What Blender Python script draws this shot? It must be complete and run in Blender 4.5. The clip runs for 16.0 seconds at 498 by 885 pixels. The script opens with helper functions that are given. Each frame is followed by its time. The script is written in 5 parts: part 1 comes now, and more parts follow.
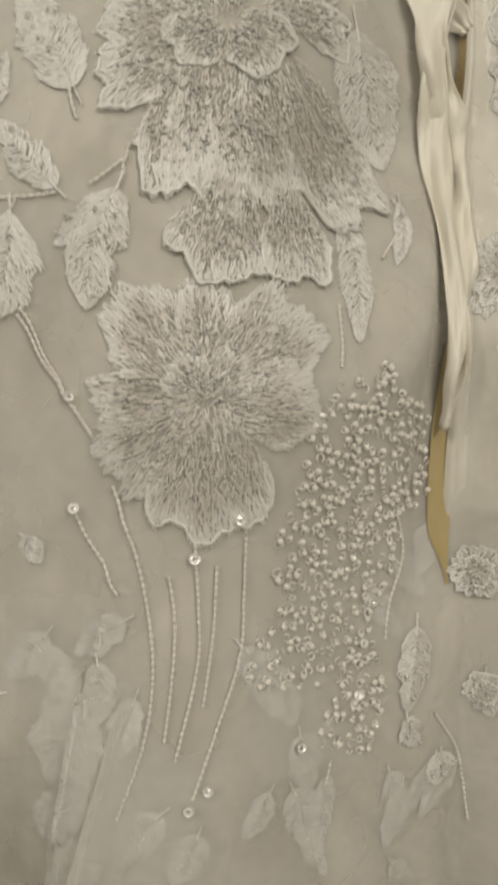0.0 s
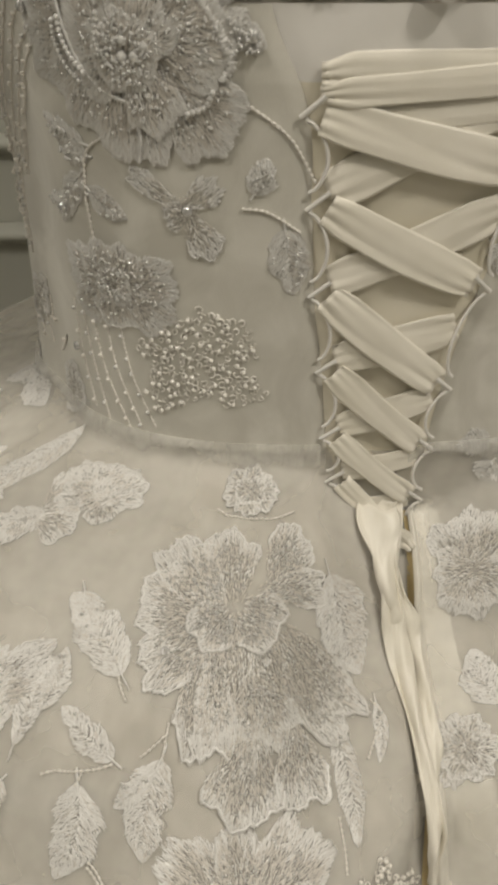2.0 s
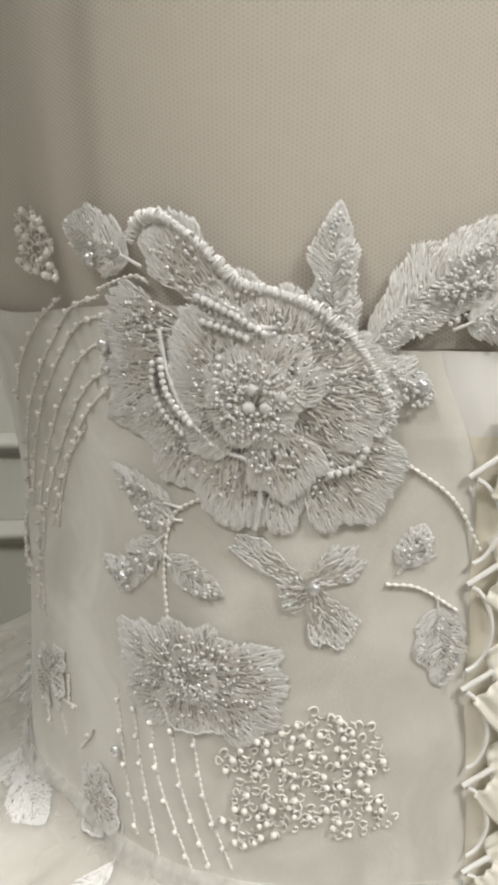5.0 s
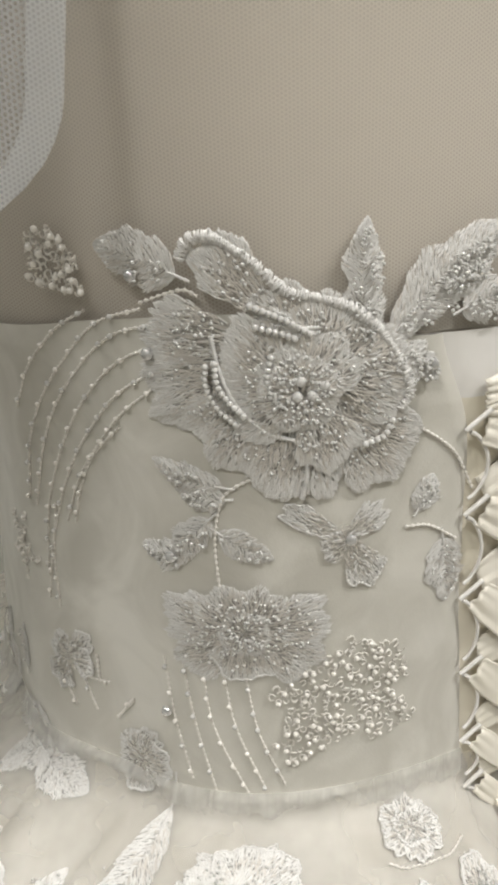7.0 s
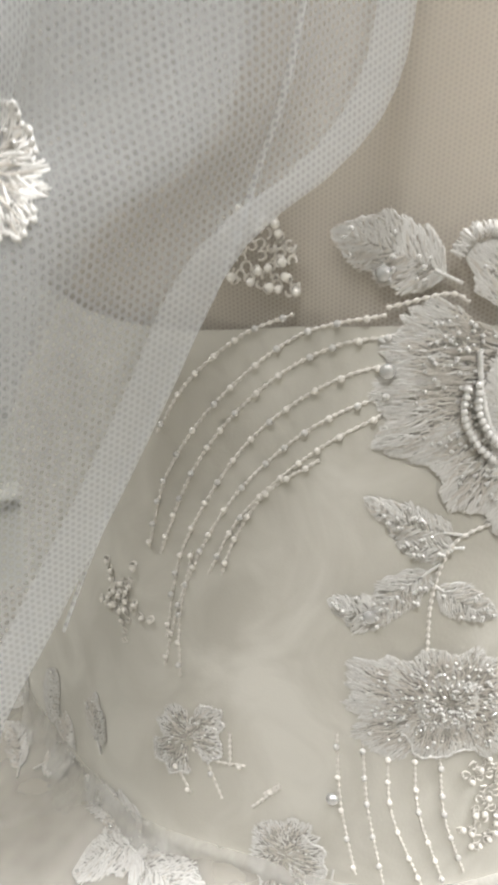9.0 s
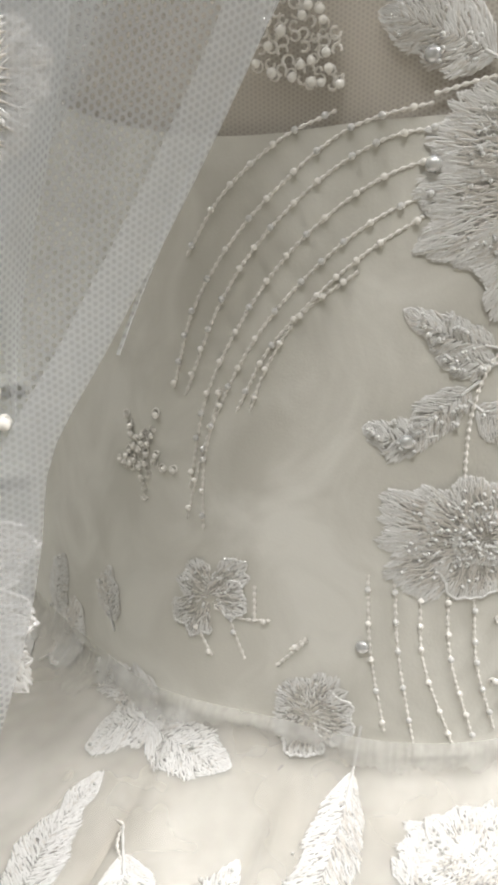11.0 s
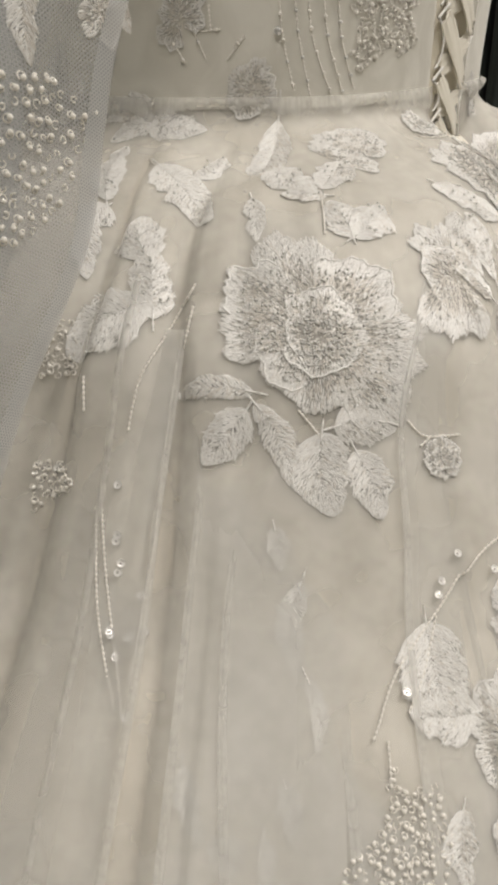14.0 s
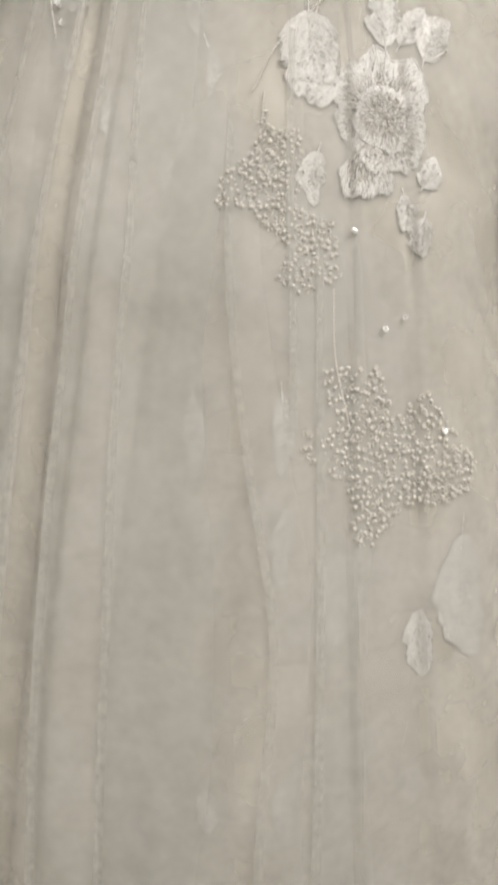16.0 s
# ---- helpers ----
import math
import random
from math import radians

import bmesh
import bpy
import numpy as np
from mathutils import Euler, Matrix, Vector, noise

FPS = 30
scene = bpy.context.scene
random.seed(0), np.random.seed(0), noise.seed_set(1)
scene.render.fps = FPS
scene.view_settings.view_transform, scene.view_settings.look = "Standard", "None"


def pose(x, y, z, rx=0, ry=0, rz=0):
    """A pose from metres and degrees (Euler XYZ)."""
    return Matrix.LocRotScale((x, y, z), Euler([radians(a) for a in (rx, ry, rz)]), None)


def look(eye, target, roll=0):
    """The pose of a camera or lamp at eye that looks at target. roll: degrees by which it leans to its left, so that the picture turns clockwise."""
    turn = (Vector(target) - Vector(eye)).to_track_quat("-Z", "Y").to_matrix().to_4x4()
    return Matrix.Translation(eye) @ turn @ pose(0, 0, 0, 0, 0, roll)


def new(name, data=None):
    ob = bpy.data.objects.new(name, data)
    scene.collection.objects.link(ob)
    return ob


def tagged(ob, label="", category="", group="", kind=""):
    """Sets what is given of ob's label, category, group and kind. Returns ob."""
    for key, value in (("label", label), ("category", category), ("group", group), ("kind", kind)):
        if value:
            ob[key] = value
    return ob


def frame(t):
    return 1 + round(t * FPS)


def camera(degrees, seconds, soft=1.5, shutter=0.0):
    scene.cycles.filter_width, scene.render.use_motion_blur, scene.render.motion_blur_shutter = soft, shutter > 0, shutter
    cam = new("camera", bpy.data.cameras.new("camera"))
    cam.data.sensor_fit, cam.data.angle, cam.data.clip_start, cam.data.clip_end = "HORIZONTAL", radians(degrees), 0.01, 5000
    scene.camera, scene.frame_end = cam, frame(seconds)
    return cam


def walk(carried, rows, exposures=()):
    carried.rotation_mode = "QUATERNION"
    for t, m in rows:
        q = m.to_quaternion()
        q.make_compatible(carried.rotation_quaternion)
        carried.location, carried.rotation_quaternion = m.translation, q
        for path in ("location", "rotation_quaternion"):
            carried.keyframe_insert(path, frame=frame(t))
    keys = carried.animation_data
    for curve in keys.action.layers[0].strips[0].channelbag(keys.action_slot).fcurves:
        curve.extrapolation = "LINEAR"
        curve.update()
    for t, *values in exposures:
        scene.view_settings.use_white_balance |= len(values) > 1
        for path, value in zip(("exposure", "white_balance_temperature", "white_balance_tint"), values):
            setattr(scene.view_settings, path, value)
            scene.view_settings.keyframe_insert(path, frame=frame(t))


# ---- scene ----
cam = camera(35.1, 16.0, soft=3.7, shutter=0.2)
PATH = [
    (0, (0.034, 0.005, 1.116), (0.011, 1.482, -0.233), 2.7),
    (0.5, (0.031, 0.024, 1.15), (0.017, 1.537, -0.158), 1.2),
    (1, (0.027, 0.036, 1.179), (0.006, 1.608, -0.057), 0.3),
    (1.5, (0.016, 0.041, 1.216), (0.024, 1.678, 0.066), 0.0),
    (2, (0.018, 0.032, 1.25), (0.077, 1.718, 0.174), -0.1),
    (2.5, (0.003, 0.021, 1.278), (0.135, 1.737, 0.26), 0.8),
    (3, (-0.015, 0.024, 1.293), (0.178, 1.753, 0.306), 1.5),
    (3.5, (-0.032, 0.029, 1.308), (0.219, 1.802, 0.416), 1.4),
    (4, (-0.033, 0.06, 1.29), (0.277, 1.919, 0.619), 1.2),
    (4.5, (-0.03, 0.102, 1.263), (0.301, 1.995, 0.711), 1.4),
    (5, (-0.041, 0.109, 1.253), (0.327, 2.026, 0.817), 1.4),
    (5.2, (-0.048, 0.108, 1.256), (0.353, 2.024, 0.847), 1.4),
    (7.3, (-0.113, 0.107, 1.278), (0.791, 1.787, 0.677), -1.8),
    (7.5, (-0.115, 0.104, 1.283), (0.807, 1.773, 0.68), -1.6),
    (8, (-0.133, 0.12, 1.274), (0.84, 1.769, 0.695), -1.2),
    (8.5, (-0.157, 0.159, 1.273), (0.945, 1.738, 0.733), -0.2),
    (9, (-0.165, 0.192, 1.265), (1.038, 1.688, 0.704), 1.5),
    (9.2, (-0.165, 0.198, 1.253), (1.066, 1.666, 0.678), 2.0),
    (11.3, (-0.187, 0.194, 1.214), (1.085, 1.656, 0.72), 2.5),
    (11.5, (-0.205, 0.193, 1.21), (1.102, 1.632, 0.738), 2.8),
    (12, (-0.251, 0.17, 1.207), (1.118, 1.515, 0.643), 1.1),
    (12.5, (-0.295, 0.145, 1.178), (1.126, 1.348, 0.448), 0.2),
    (13, (-0.317, 0.129, 1.147), (1.122, 1.222, 0.29), 0.4),
    (13.5, (-0.332, 0.12, 1.132), (1.106, 1.15, 0.199), 0.3),
    (14, (-0.358, 0.099, 1.121), (1.076, 1.13, 0.182), -0.7),
    (14.5, (-0.369, 0.079, 1.111), (1.01, 1.068, 0.054), -1.0),
    (15, (-0.367, 0.062, 1.079), (0.893, 0.999, -0.16), -0.6),
    (15.5, (-0.398, 0.007, 1.069), (0.739, 0.948, -0.28), -0.9),
    (16, (-0.446, -0.054, 1.045), (0.611, 0.889, -0.366), -0.3),
]
# seconds, stops, white balance
LIGHTING = [(0.0, -1.09, 6750, 8), (1.0, -1.03, 6750, 8), (2.5, -0.86, 6550, 10), (3.0, -0.64, 6420, 11), (3.5, -0.54, 6350, 11), (5.0, -0.15, 6000, 10),
            (7.5, -0.28, 6050, 10), (8.5, 0.0, 6000, 11), (9.0, 0.24, 5950, 11), (11.5, -0.02, 5900, 11), (12.5, -0.34, 6200, 12), (14.0, -0.52, 6340, 12), (15.0, -0.54, 6260, 12), (16.0, -0.38, 6200, 12)]
walk(cam, [(t, look(eye, target, roll)) for t, eye, target, roll in PATH], LIGHTING)

# ---- light: a closed shop room, unseen but for its north wall, with added ceiling panels ----
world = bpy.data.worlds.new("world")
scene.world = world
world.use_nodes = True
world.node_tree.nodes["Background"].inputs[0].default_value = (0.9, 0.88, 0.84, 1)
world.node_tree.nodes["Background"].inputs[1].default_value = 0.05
# unseen lamps added overhead, placed to balance the brightness of the dress: x, y, watts
ADDED_LAMPS = [(0.85, -0.80, 32.0), (0.25, -0.15, 6.0), (-1.0, -0.55, 21.0), (-0.95, 0.62, 6.0), (0.5, -2.1, 11.0)]


# ---- materials ----
def material(name):
    m = bpy.data.materials.new(name)
    m.use_nodes = True
    t = m.node_tree
    return m, t, t.nodes["Principled BSDF"], t.nodes["Material Output"]


def node(t, kind, **values):
    n = t.nodes.new(kind)
    for k, v in values.items():
        if k == "op":
            n.operation = v
        elif k == "blend":
            n.blend_type = v
        else:
            n.inputs[int(k[1:])].default_value = v
    return n


def noise_mix(t, a, b, scale, detail=4.0, lo=0.35, hi=0.65, coords="Object", warp=0.0, drop=1.0):
    """A colour that drifts between a and b."""
    tc = t.nodes.new("ShaderNodeTexCoord")
    nz = t.nodes.new("ShaderNodeTexNoise")
    nz.inputs["Scale"].default_value, nz.inputs["Detail"].default_value = scale, detail
    nz.inputs["Distortion"].default_value = warp
    ramp = t.nodes.new("ShaderNodeValToRGB")
    ramp.color_ramp.elements[0].position, ramp.color_ramp.elements[1].position = lo, hi
    ramp.color_ramp.elements[0].color, ramp.color_ramp.elements[1].color = (*a, 1), (*b, 1)
    mp = t.nodes.new("ShaderNodeMapping")
    mp.inputs["Scale"].default_value = (1, 1, drop)
    t.links.new(tc.outputs[coords], mp.inputs["Vector"])
    t.links.new(mp.outputs["Vector"], nz.inputs["Vector"])
    t.links.new(nz.outputs["Fac"], ramp.inputs["Fac"])
    return ramp.outputs["Color"], nz.outputs["Fac"]


def bump(t, bs, height, strength, distance):
    b = t.nodes.new("ShaderNodeBump")
    b.inputs["Strength"].default_value, b.inputs["Distance"].default_value = strength, distance
    t.links.new(height, b.inputs["Height"])
    t.links.new(b.outputs["Normal"], bs.inputs["Normal"])


def cloth(name, a, b, scale, rough, sheen=0.3, fine=900.0, bump_mm=0.1, spec=0.3, warp=0.0, drop=1.0):
    m, t, bs, _ = material(name)
    col, _ = noise_mix(t, a, b, scale, 6.0 if warp else 4.0, warp=warp, drop=drop)
    t.links.new(col, bs.inputs["Base Color"])
    bs.inputs["Roughness"].default_value = rough
    bs.inputs["Specular IOR Level"].default_value = spec
    bs.inputs["Sheen Weight"].default_value = sheen
    tc = t.nodes.new("ShaderNodeTexCoord")
    nz = t.nodes.new("ShaderNodeTexNoise")
    nz.inputs["Scale"].default_value, nz.inputs["Detail"].default_value = fine, 2.0
    t.links.new(tc.outputs["Object"], nz.inputs["Vector"])
    bump(t, bs, nz.outputs["Fac"], 0.5, bump_mm / 1000)
    return m


def thread(name, a, b, rough, spec):
    """Embroidery floss: each stitch a little lighter or darker, with a silky gloss."""
    m, t, bs, _ = material(name)
    geo = t.nodes.new("ShaderNodeNewGeometry")
    ramp = t.nodes.new("ShaderNodeValToRGB")
    ramp.color_ramp.elements[0].color, ramp.color_ramp.elements[1].color = (*a, 1), (*b, 1)
    t.links.new(geo.outputs["Random Per Island"], ramp.inputs["Fac"])
    t.links.new(ramp.outputs["Color"], bs.inputs["Base Color"])
    bs.inputs["Roughness"].default_value, bs.inputs["Specular IOR Level"].default_value = rough, spec
    bs.inputs["Sheen Weight"].default_value = 0.2
    return m


def netting(name, colour, pitch, solid, haze, cloud=0.0, glow=0.35, patch=28.0):
    """Tulle: a hexagonal net, its holes open, over a faint haze of fibres. Coordinates are metres on the cloth."""
    m, t, bs, out = material(name)
    t.nodes.remove(bs)
    uv = t.nodes.new("ShaderNodeUVMap")
    sep = t.nodes.new("ShaderNodeSeparateXYZ")
    t.links.new(uv.outputs["UV"], sep.inputs[0])
    k = 2 * math.pi / pitch * 1.1547
    total = None
    for a in (0, 60, 120):
        mx = node(t, "ShaderNodeMath", op="MULTIPLY", _1=k * math.cos(radians(a)))
        my = node(t, "ShaderNodeMath", op="MULTIPLY", _1=k * math.sin(radians(a)))
        t.links.new(sep.outputs[0], mx.inputs[0])
        t.links.new(sep.outputs[1], my.inputs[0])
        ad = node(t, "ShaderNodeMath", op="ADD")
        t.links.new(mx.outputs[0], ad.inputs[0])
        t.links.new(my.outputs[0], ad.inputs[1])
        c = node(t, "ShaderNodeMath", op="COSINE")
        t.links.new(ad.outputs[0], c.inputs[0])
        if total is None:
            total = c
        else:
            s = node(t, "ShaderNodeMath", op="ADD")
            t.links.new(total.outputs[0], s.inputs[0])
            t.links.new(c.outputs[0], s.inputs[1])
            total = s
    hole = t.nodes.new("ShaderNodeMapRange")
    hole.inputs["From Min"].default_value, hole.inputs["From Max"].default_value = -0.5, 0.9
    hole.inputs["To Min"].default_value, hole.inputs["To Max"].default_value = solid, haze
    t.links.new(total.outputs[0], hole.inputs["Value"])
    fac = hole.outputs["Result"]
    if cloud:
        tc = t.nodes.new("ShaderNodeTexCoord")
        nz = t.nodes.new("ShaderNodeTexNoise")
        nz.inputs["Scale"].default_value, nz.inputs["Detail"].default_value = patch, 3.0
        t.links.new(tc.outputs["Object"], nz.inputs["Vector"])
        mr = t.nodes.new("ShaderNodeMapRange")
        mr.inputs["From Min"].default_value, mr.inputs["From Max"].default_value = 0.35, 0.65
        mr.inputs["To Min"].default_value, mr.inputs["To Max"].default_value = -cloud, cloud
        t.links.new(nz.outputs["Fac"], mr.inputs["Value"])
        ad = node(t, "ShaderNodeMath", op="ADD")
        ad.use_clamp = True
        t.links.new(fac, ad.inputs[0])
        t.links.new(mr.outputs["Result"], ad.inputs[1])
        fac = ad.outputs[0]
    dif = t.nodes.new("ShaderNodeBsdfDiffuse")
    tra = t.nodes.new("ShaderNodeBsdfTranslucent")
    dif.inputs[0].default_value = tra.inputs[0].default_value = (*colour, 1)
    body = t.nodes.new("ShaderNodeMixShader")
    body.inputs[0].default_value = glow
    t.links.new(dif.outputs[0], body.inputs[1])
    t.links.new(tra.outputs[0], body.inputs[2])
    clear = t.nodes.new("ShaderNodeBsdfTransparent")
    mix = t.nodes.new("ShaderNodeMixShader")
    t.links.new(fac, mix.inputs[0])
    t.links.new(clear.outputs[0], mix.inputs[1])
    t.links.new(body.outputs[0], mix.inputs[2])
    t.links.new(mix.outputs[0], out.inputs["Surface"])
    return m


def gloss(name, colour, rough, metal=0.0, coat=0.0, spec=0.5, transmission=0.0):
    m, t, bs, _ = material(name)
    col, _ = noise_mix(t, tuple(c * 0.93 for c in colour), colour, 300.0)
    t.links.new(col, bs.inputs["Base Color"])
    bs.inputs["Roughness"].default_value, bs.inputs["Metallic"].default_value = rough, metal
    bs.inputs["Coat Weight"].default_value, bs.inputs["Specular IOR Level"].default_value = coat, spec
    bs.inputs["Coat Roughness"].default_value = 0.08
    bs.inputs["Transmission Weight"].default_value = transmission
    return m


M_LINING = cloth("skirt_satin", (.50, .47, .41), (.66, .63, .57), 34.0, .55, .2, 500.0, .06, warp=1.0, drop=.22)
M_CHAMPAGNE = cloth("champagne_satin", (.50, .465, .40), (.60, .56, .49), 40.0, .5, .2, 500.0, .06)
M_GOLD = cloth("gold_satin", (.46, .36, .17), (.56, .45, .24), 40.0, .45, .1, 500.0, .06)
M_BODICE = cloth("bodice_tulle_over_satin", (.56, .54, .48), (.69, .67, .61), 34.0, .6, .35, 1400.0, .12, warp=1.2)
M_SATIN = cloth("ribbon_satin", (.80, .76, .66), (.87, .83, .74), 40.0, .36, .1, 700.0, .03, .5)
M_PANEL = cloth("panel_satin", (.78, .73, .60), (.84, .79, .67), 30.0, .4, .1, 700.0, .03, .5)
M_PLACKET = cloth("placket_satin", (.74, .71, .63), (.81, .78, .71), 60.0, .45, .1, 700.0, .03, .4)
M_BAND = cloth("band_satin", (.80, .78, .74), (.88, .86, .83), 30.0, .4, .1, 700.0, .03, .5)
M_BUTTON = cloth("button_satin", (.86, .85, .82), (.92, .91, .89), 60.0, .45, .2, 1500.0, .05)
M_THREAD = thread("white_floss", (.66, .645, .615), (.84, .83, .805), .30, .8)
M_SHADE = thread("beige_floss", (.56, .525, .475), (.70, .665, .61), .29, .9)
M_GROUND = netting("stitched_ground", (.76, .73, .68), .0008, .30, .30, cloud=.16, glow=.3, patch=420.0)
M_FILL = netting("stitched_fill", (.73, .705, .66), .0008, .46, .46, cloud=.30, glow=.3, patch=420.0)
M_FOLD = netting("folded_tulle", (.70, .71, .72), .0011, .52, .32, glow=.45)
M_CORD = thread("cord_floss", (.71, .68, .62), (.83, .80, .75), .4, .5)
M_PEARL = gloss("pearl", (.87, .84, .78), .10, coat=1.0)
M_BEAD = gloss("glass_bead", (.84, .83, .80), .06, coat=1.0, spec=.9, transmission=.22)
M_SEQUIN = gloss("sequin", (.97, .96, .94), .12, metal=.35, coat=1.0)
M_STONE = gloss("rhinestone", (.70, .70, .70), .06, metal=.6, coat=1.0)
M_TULLE = netting("skirt_tulle", (.84, .825, .79), .0008, .36, .36, cloud=.20)
M_ILLUSION = netting("illusion_net", (.74, .70, .63), .0010, .58, .45)
M_CAPE = netting("cape_tulle", (.64, .65, .66), .0013, .54, .24, glow=.45)
M_VEIL = netting("panel_tulle", (.86, .85, .82), .0008, .47, .47, cloud=.14, glow=.4)
M_RUFFLE = netting("ruffle_tulle", (.88, .87, .84), .0009, .36, .36, cloud=.12, glow=.5, patch=90.0)
M_MANNEQUIN = cloth("mannequin_cloth", (.62, .57, .50), (.68, .63, .56), 9.0, .75, .2, 1200.0, .1)
M_WALL = cloth("painted_panelling", (.42, .42, .37), (.47, .47, .42), 3.0, .5, 0.0, 120.0, .2)
M_CEILING = cloth("ceiling_paint", (.82, .81, .78), (.86, .85, .82), 2.0, .8, 0.0, 80.0, .2)
M_FLOOR = cloth("floor_carpet", (.42, .39, .34), (.52, .48, .42), 6.0, .9, .2, 300.0, 2.0)
M_CURTAIN = cloth("dark_curtain", (.012, .016, .015), (.03, .04, .036), 9.0, .7, .1, 600.0, .2)
M_METAL = gloss("added_lamp_frame", (.75, .75, .75), .35, metal=1.0)
# emission for the added ceiling panels, which stay out of view
M_GLOW, _t, _b, _o = material("added_lamp_diffuser")
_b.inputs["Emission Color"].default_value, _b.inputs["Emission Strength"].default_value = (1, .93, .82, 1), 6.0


# ---- mesh helpers ----
def mesh_object(name, verts, faces, mats, parent=None, label="", index=None, uv=None, smooth=True):
    """A mesh from points and faces; faces are tuples, or arrays of faces with as many corners each."""
    me = bpy.data.meshes.new(name)
    verts = np.asarray(verts, np.float32)
    if len(faces) and isinstance(faces[0], np.ndarray) and faces[0].ndim == 2:
        counts = np.concatenate([np.full(len(f), f.shape[1]) for f in faces])
        corners = np.concatenate([f.ravel() for f in faces])
    else:
        counts = np.array([len(f) for f in faces])
        corners = np.concatenate([np.asarray(f) for f in faces])
    me.vertices.add(len(verts))
    me.vertices.foreach_set("co", verts.ravel())
    me.loops.add(len(corners))
    me.loops.foreach_set("vertex_index", corners.astype(np.int32))
    me.polygons.add(len(counts))
    me.polygons.foreach_set("loop_start", np.concatenate([[0], np.cumsum(counts)[:-1]]).astype(np.int32))
    me.update(calc_edges=True)
    for m in mats:
        me.materials.append(m)
    if index is not None:
        me.polygons.foreach_set("material_index", np.asarray(index, np.int32))
    if smooth:
        me.polygons.foreach_set("use_smooth", np.ones(len(me.polygons), bool))
    if uv is not None:
        layer = me.uv_layers.new(name="UVMap")
        idx = np.empty(len(me.loops), np.int32)
        me.loops.foreach_get("vertex_index", idx)
        layer.data.foreach_set("uv", np.asarray(uv, np.float32)[idx].ravel())
    me.update()
    ob = new(name, me)
    if parent is not None:
        ob.parent = parent
    if label:
        tagged(ob, label=label)
    return ob


def grid_faces(rows, cols, closed=False):
    f = []
    for i in range(rows - 1):
        for j in range(cols if closed else cols - 1):
            k = (j + 1) % cols
            f.append((i * cols + j, i * cols + k, (i + 1) * cols + k, (i + 1) * cols + j))
    return f


class Pile:
    """Gathers pieces of one mesh, with a material for each face."""

    def __init__(self):
        self.v, self.f, self.m, self.n = [], [], [], 0

    def add(self, verts, faces, mat=0):
        faces = np.asarray(faces)
        self.v.append(np.asarray(verts, float))
        self.f.append(faces + self.n)
        self.m += [mat] * len(faces)
        self.n += len(verts)

    def verts(self):
        return np.concatenate(self.v)


def ball(level):
    bm = bmesh.new()
    bmesh.ops.create_icosphere(bm, subdivisions=level, radius=1.0)
    v = np.array([x.co[:] for x in bm.verts])
    f = [tuple(x.index for x in p.verts) for p in bm.faces]
    bm.free()
    return v, f


BALL, BALL_SMALL = ball(2), ball(1)


def box(name, lo, hi, mat, parent=None, label="", bevel=0.004):
    bm = bmesh.new()
    bmesh.ops.create_cube(bm, size=1.0)
    for v in bm.verts:
        v.co = [lo[i] + (v.co[i] + .5) * (hi[i] - lo[i]) for i in range(3)]
    if bevel:
        bmesh.ops.bevel(bm, geom=bm.edges[:], offset=bevel, segments=2, affect="EDGES", profile=.5)
    me = bpy.data.meshes.new(name)
    bm.to_mesh(me)
    bm.free()
    me.materials.append(mat)
    ob = new(name, me)
    ob.parent = parent
    if label:
        tagged(ob, label=label)
    return ob


def tube(path, normals, radius, sides=6, bumps=0.0, every=.0016):
    """A cord along a path; bumps make it look chain-stitched."""
    path = np.asarray(path)
    tan = np.gradient(path, axis=0)
    tan /= np.linalg.norm(tan, axis=1)[:, None] + 1e-12
    side = np.cross(normals, tan)
    side /= np.linalg.norm(side, axis=1)[:, None] + 1e-12
    length = np.concatenate([[0], np.cumsum(np.linalg.norm(np.diff(path, axis=0), axis=1))])
    r = radius * (1 + bumps * np.sin(2 * math.pi * length / every))
    a = np.arange(sides) * 2 * math.pi / sides
    v = (path[:, None] + r[:, None, None] * (np.cos(a)[None, :, None] * side[:, None] + np.sin(a)[None, :, None] * np.asarray(normals)[:, None]))
    return v.reshape(-1, 3), grid_faces(len(path), sides, True)


class Sheet:
    """A cloth that things can be laid on: places, frames and stand-off."""

    def __init__(self, place_, frame_, gap_):
        self.place, self.frame, self.gap = place_, frame_, gap_

    def lay(self, a, z, uv, h):
        p, n, side, up = self.frame(a, z)
        uv, h = np.asarray(uv, float), np.asarray(h, float)
        q = p + uv[:, :1] * side + uv[:, 1:2] * up
        k = np.zeros(len(q))
        for _ in range(5):
            g = self.gap(q + k[:, None] * n)
            slope = (self.gap(q + (k + .0005)[:, None] * n) - g) / .0005
            k = np.clip(k - g / np.maximum(slope, .35), -.02, .02)
        return q + (k + h)[:, None] * n


# ---- the dress's outer surface, as a radius round an upright axis ----
AXIS = (0.07, 0.395)          # plan of the torso's axis
WAIST = 1.088                 # height of the waist seam


def curve(xs, ys):
    """A smooth curve through a few knots."""
    xs, ys = np.array(xs, float), np.array(ys, float)
    d = np.gradient(ys, xs)

    x = np.linspace(xs[0], xs[-1], 900)
    i = np.clip(np.searchsorted(xs, x) - 1, 0, len(xs) - 2)
    h = xs[i + 1] - xs[i]
    t = (x - xs[i]) / h
    y = ((2 * t**3 - 3 * t**2 + 1) * ys[i] + (t**3 - 2 * t**2 + t) * h * d[i]
         + (3 * t**2 - 2 * t**3) * ys[i + 1] + (t**3 - t**2) * h * d[i + 1])
    return lambda q: np.interp(q, x, y)


def step(a, b, x):
    t = np.clip((x - a) / (b - a), 0, 1)
    return t * t * (3 - 2 * t)


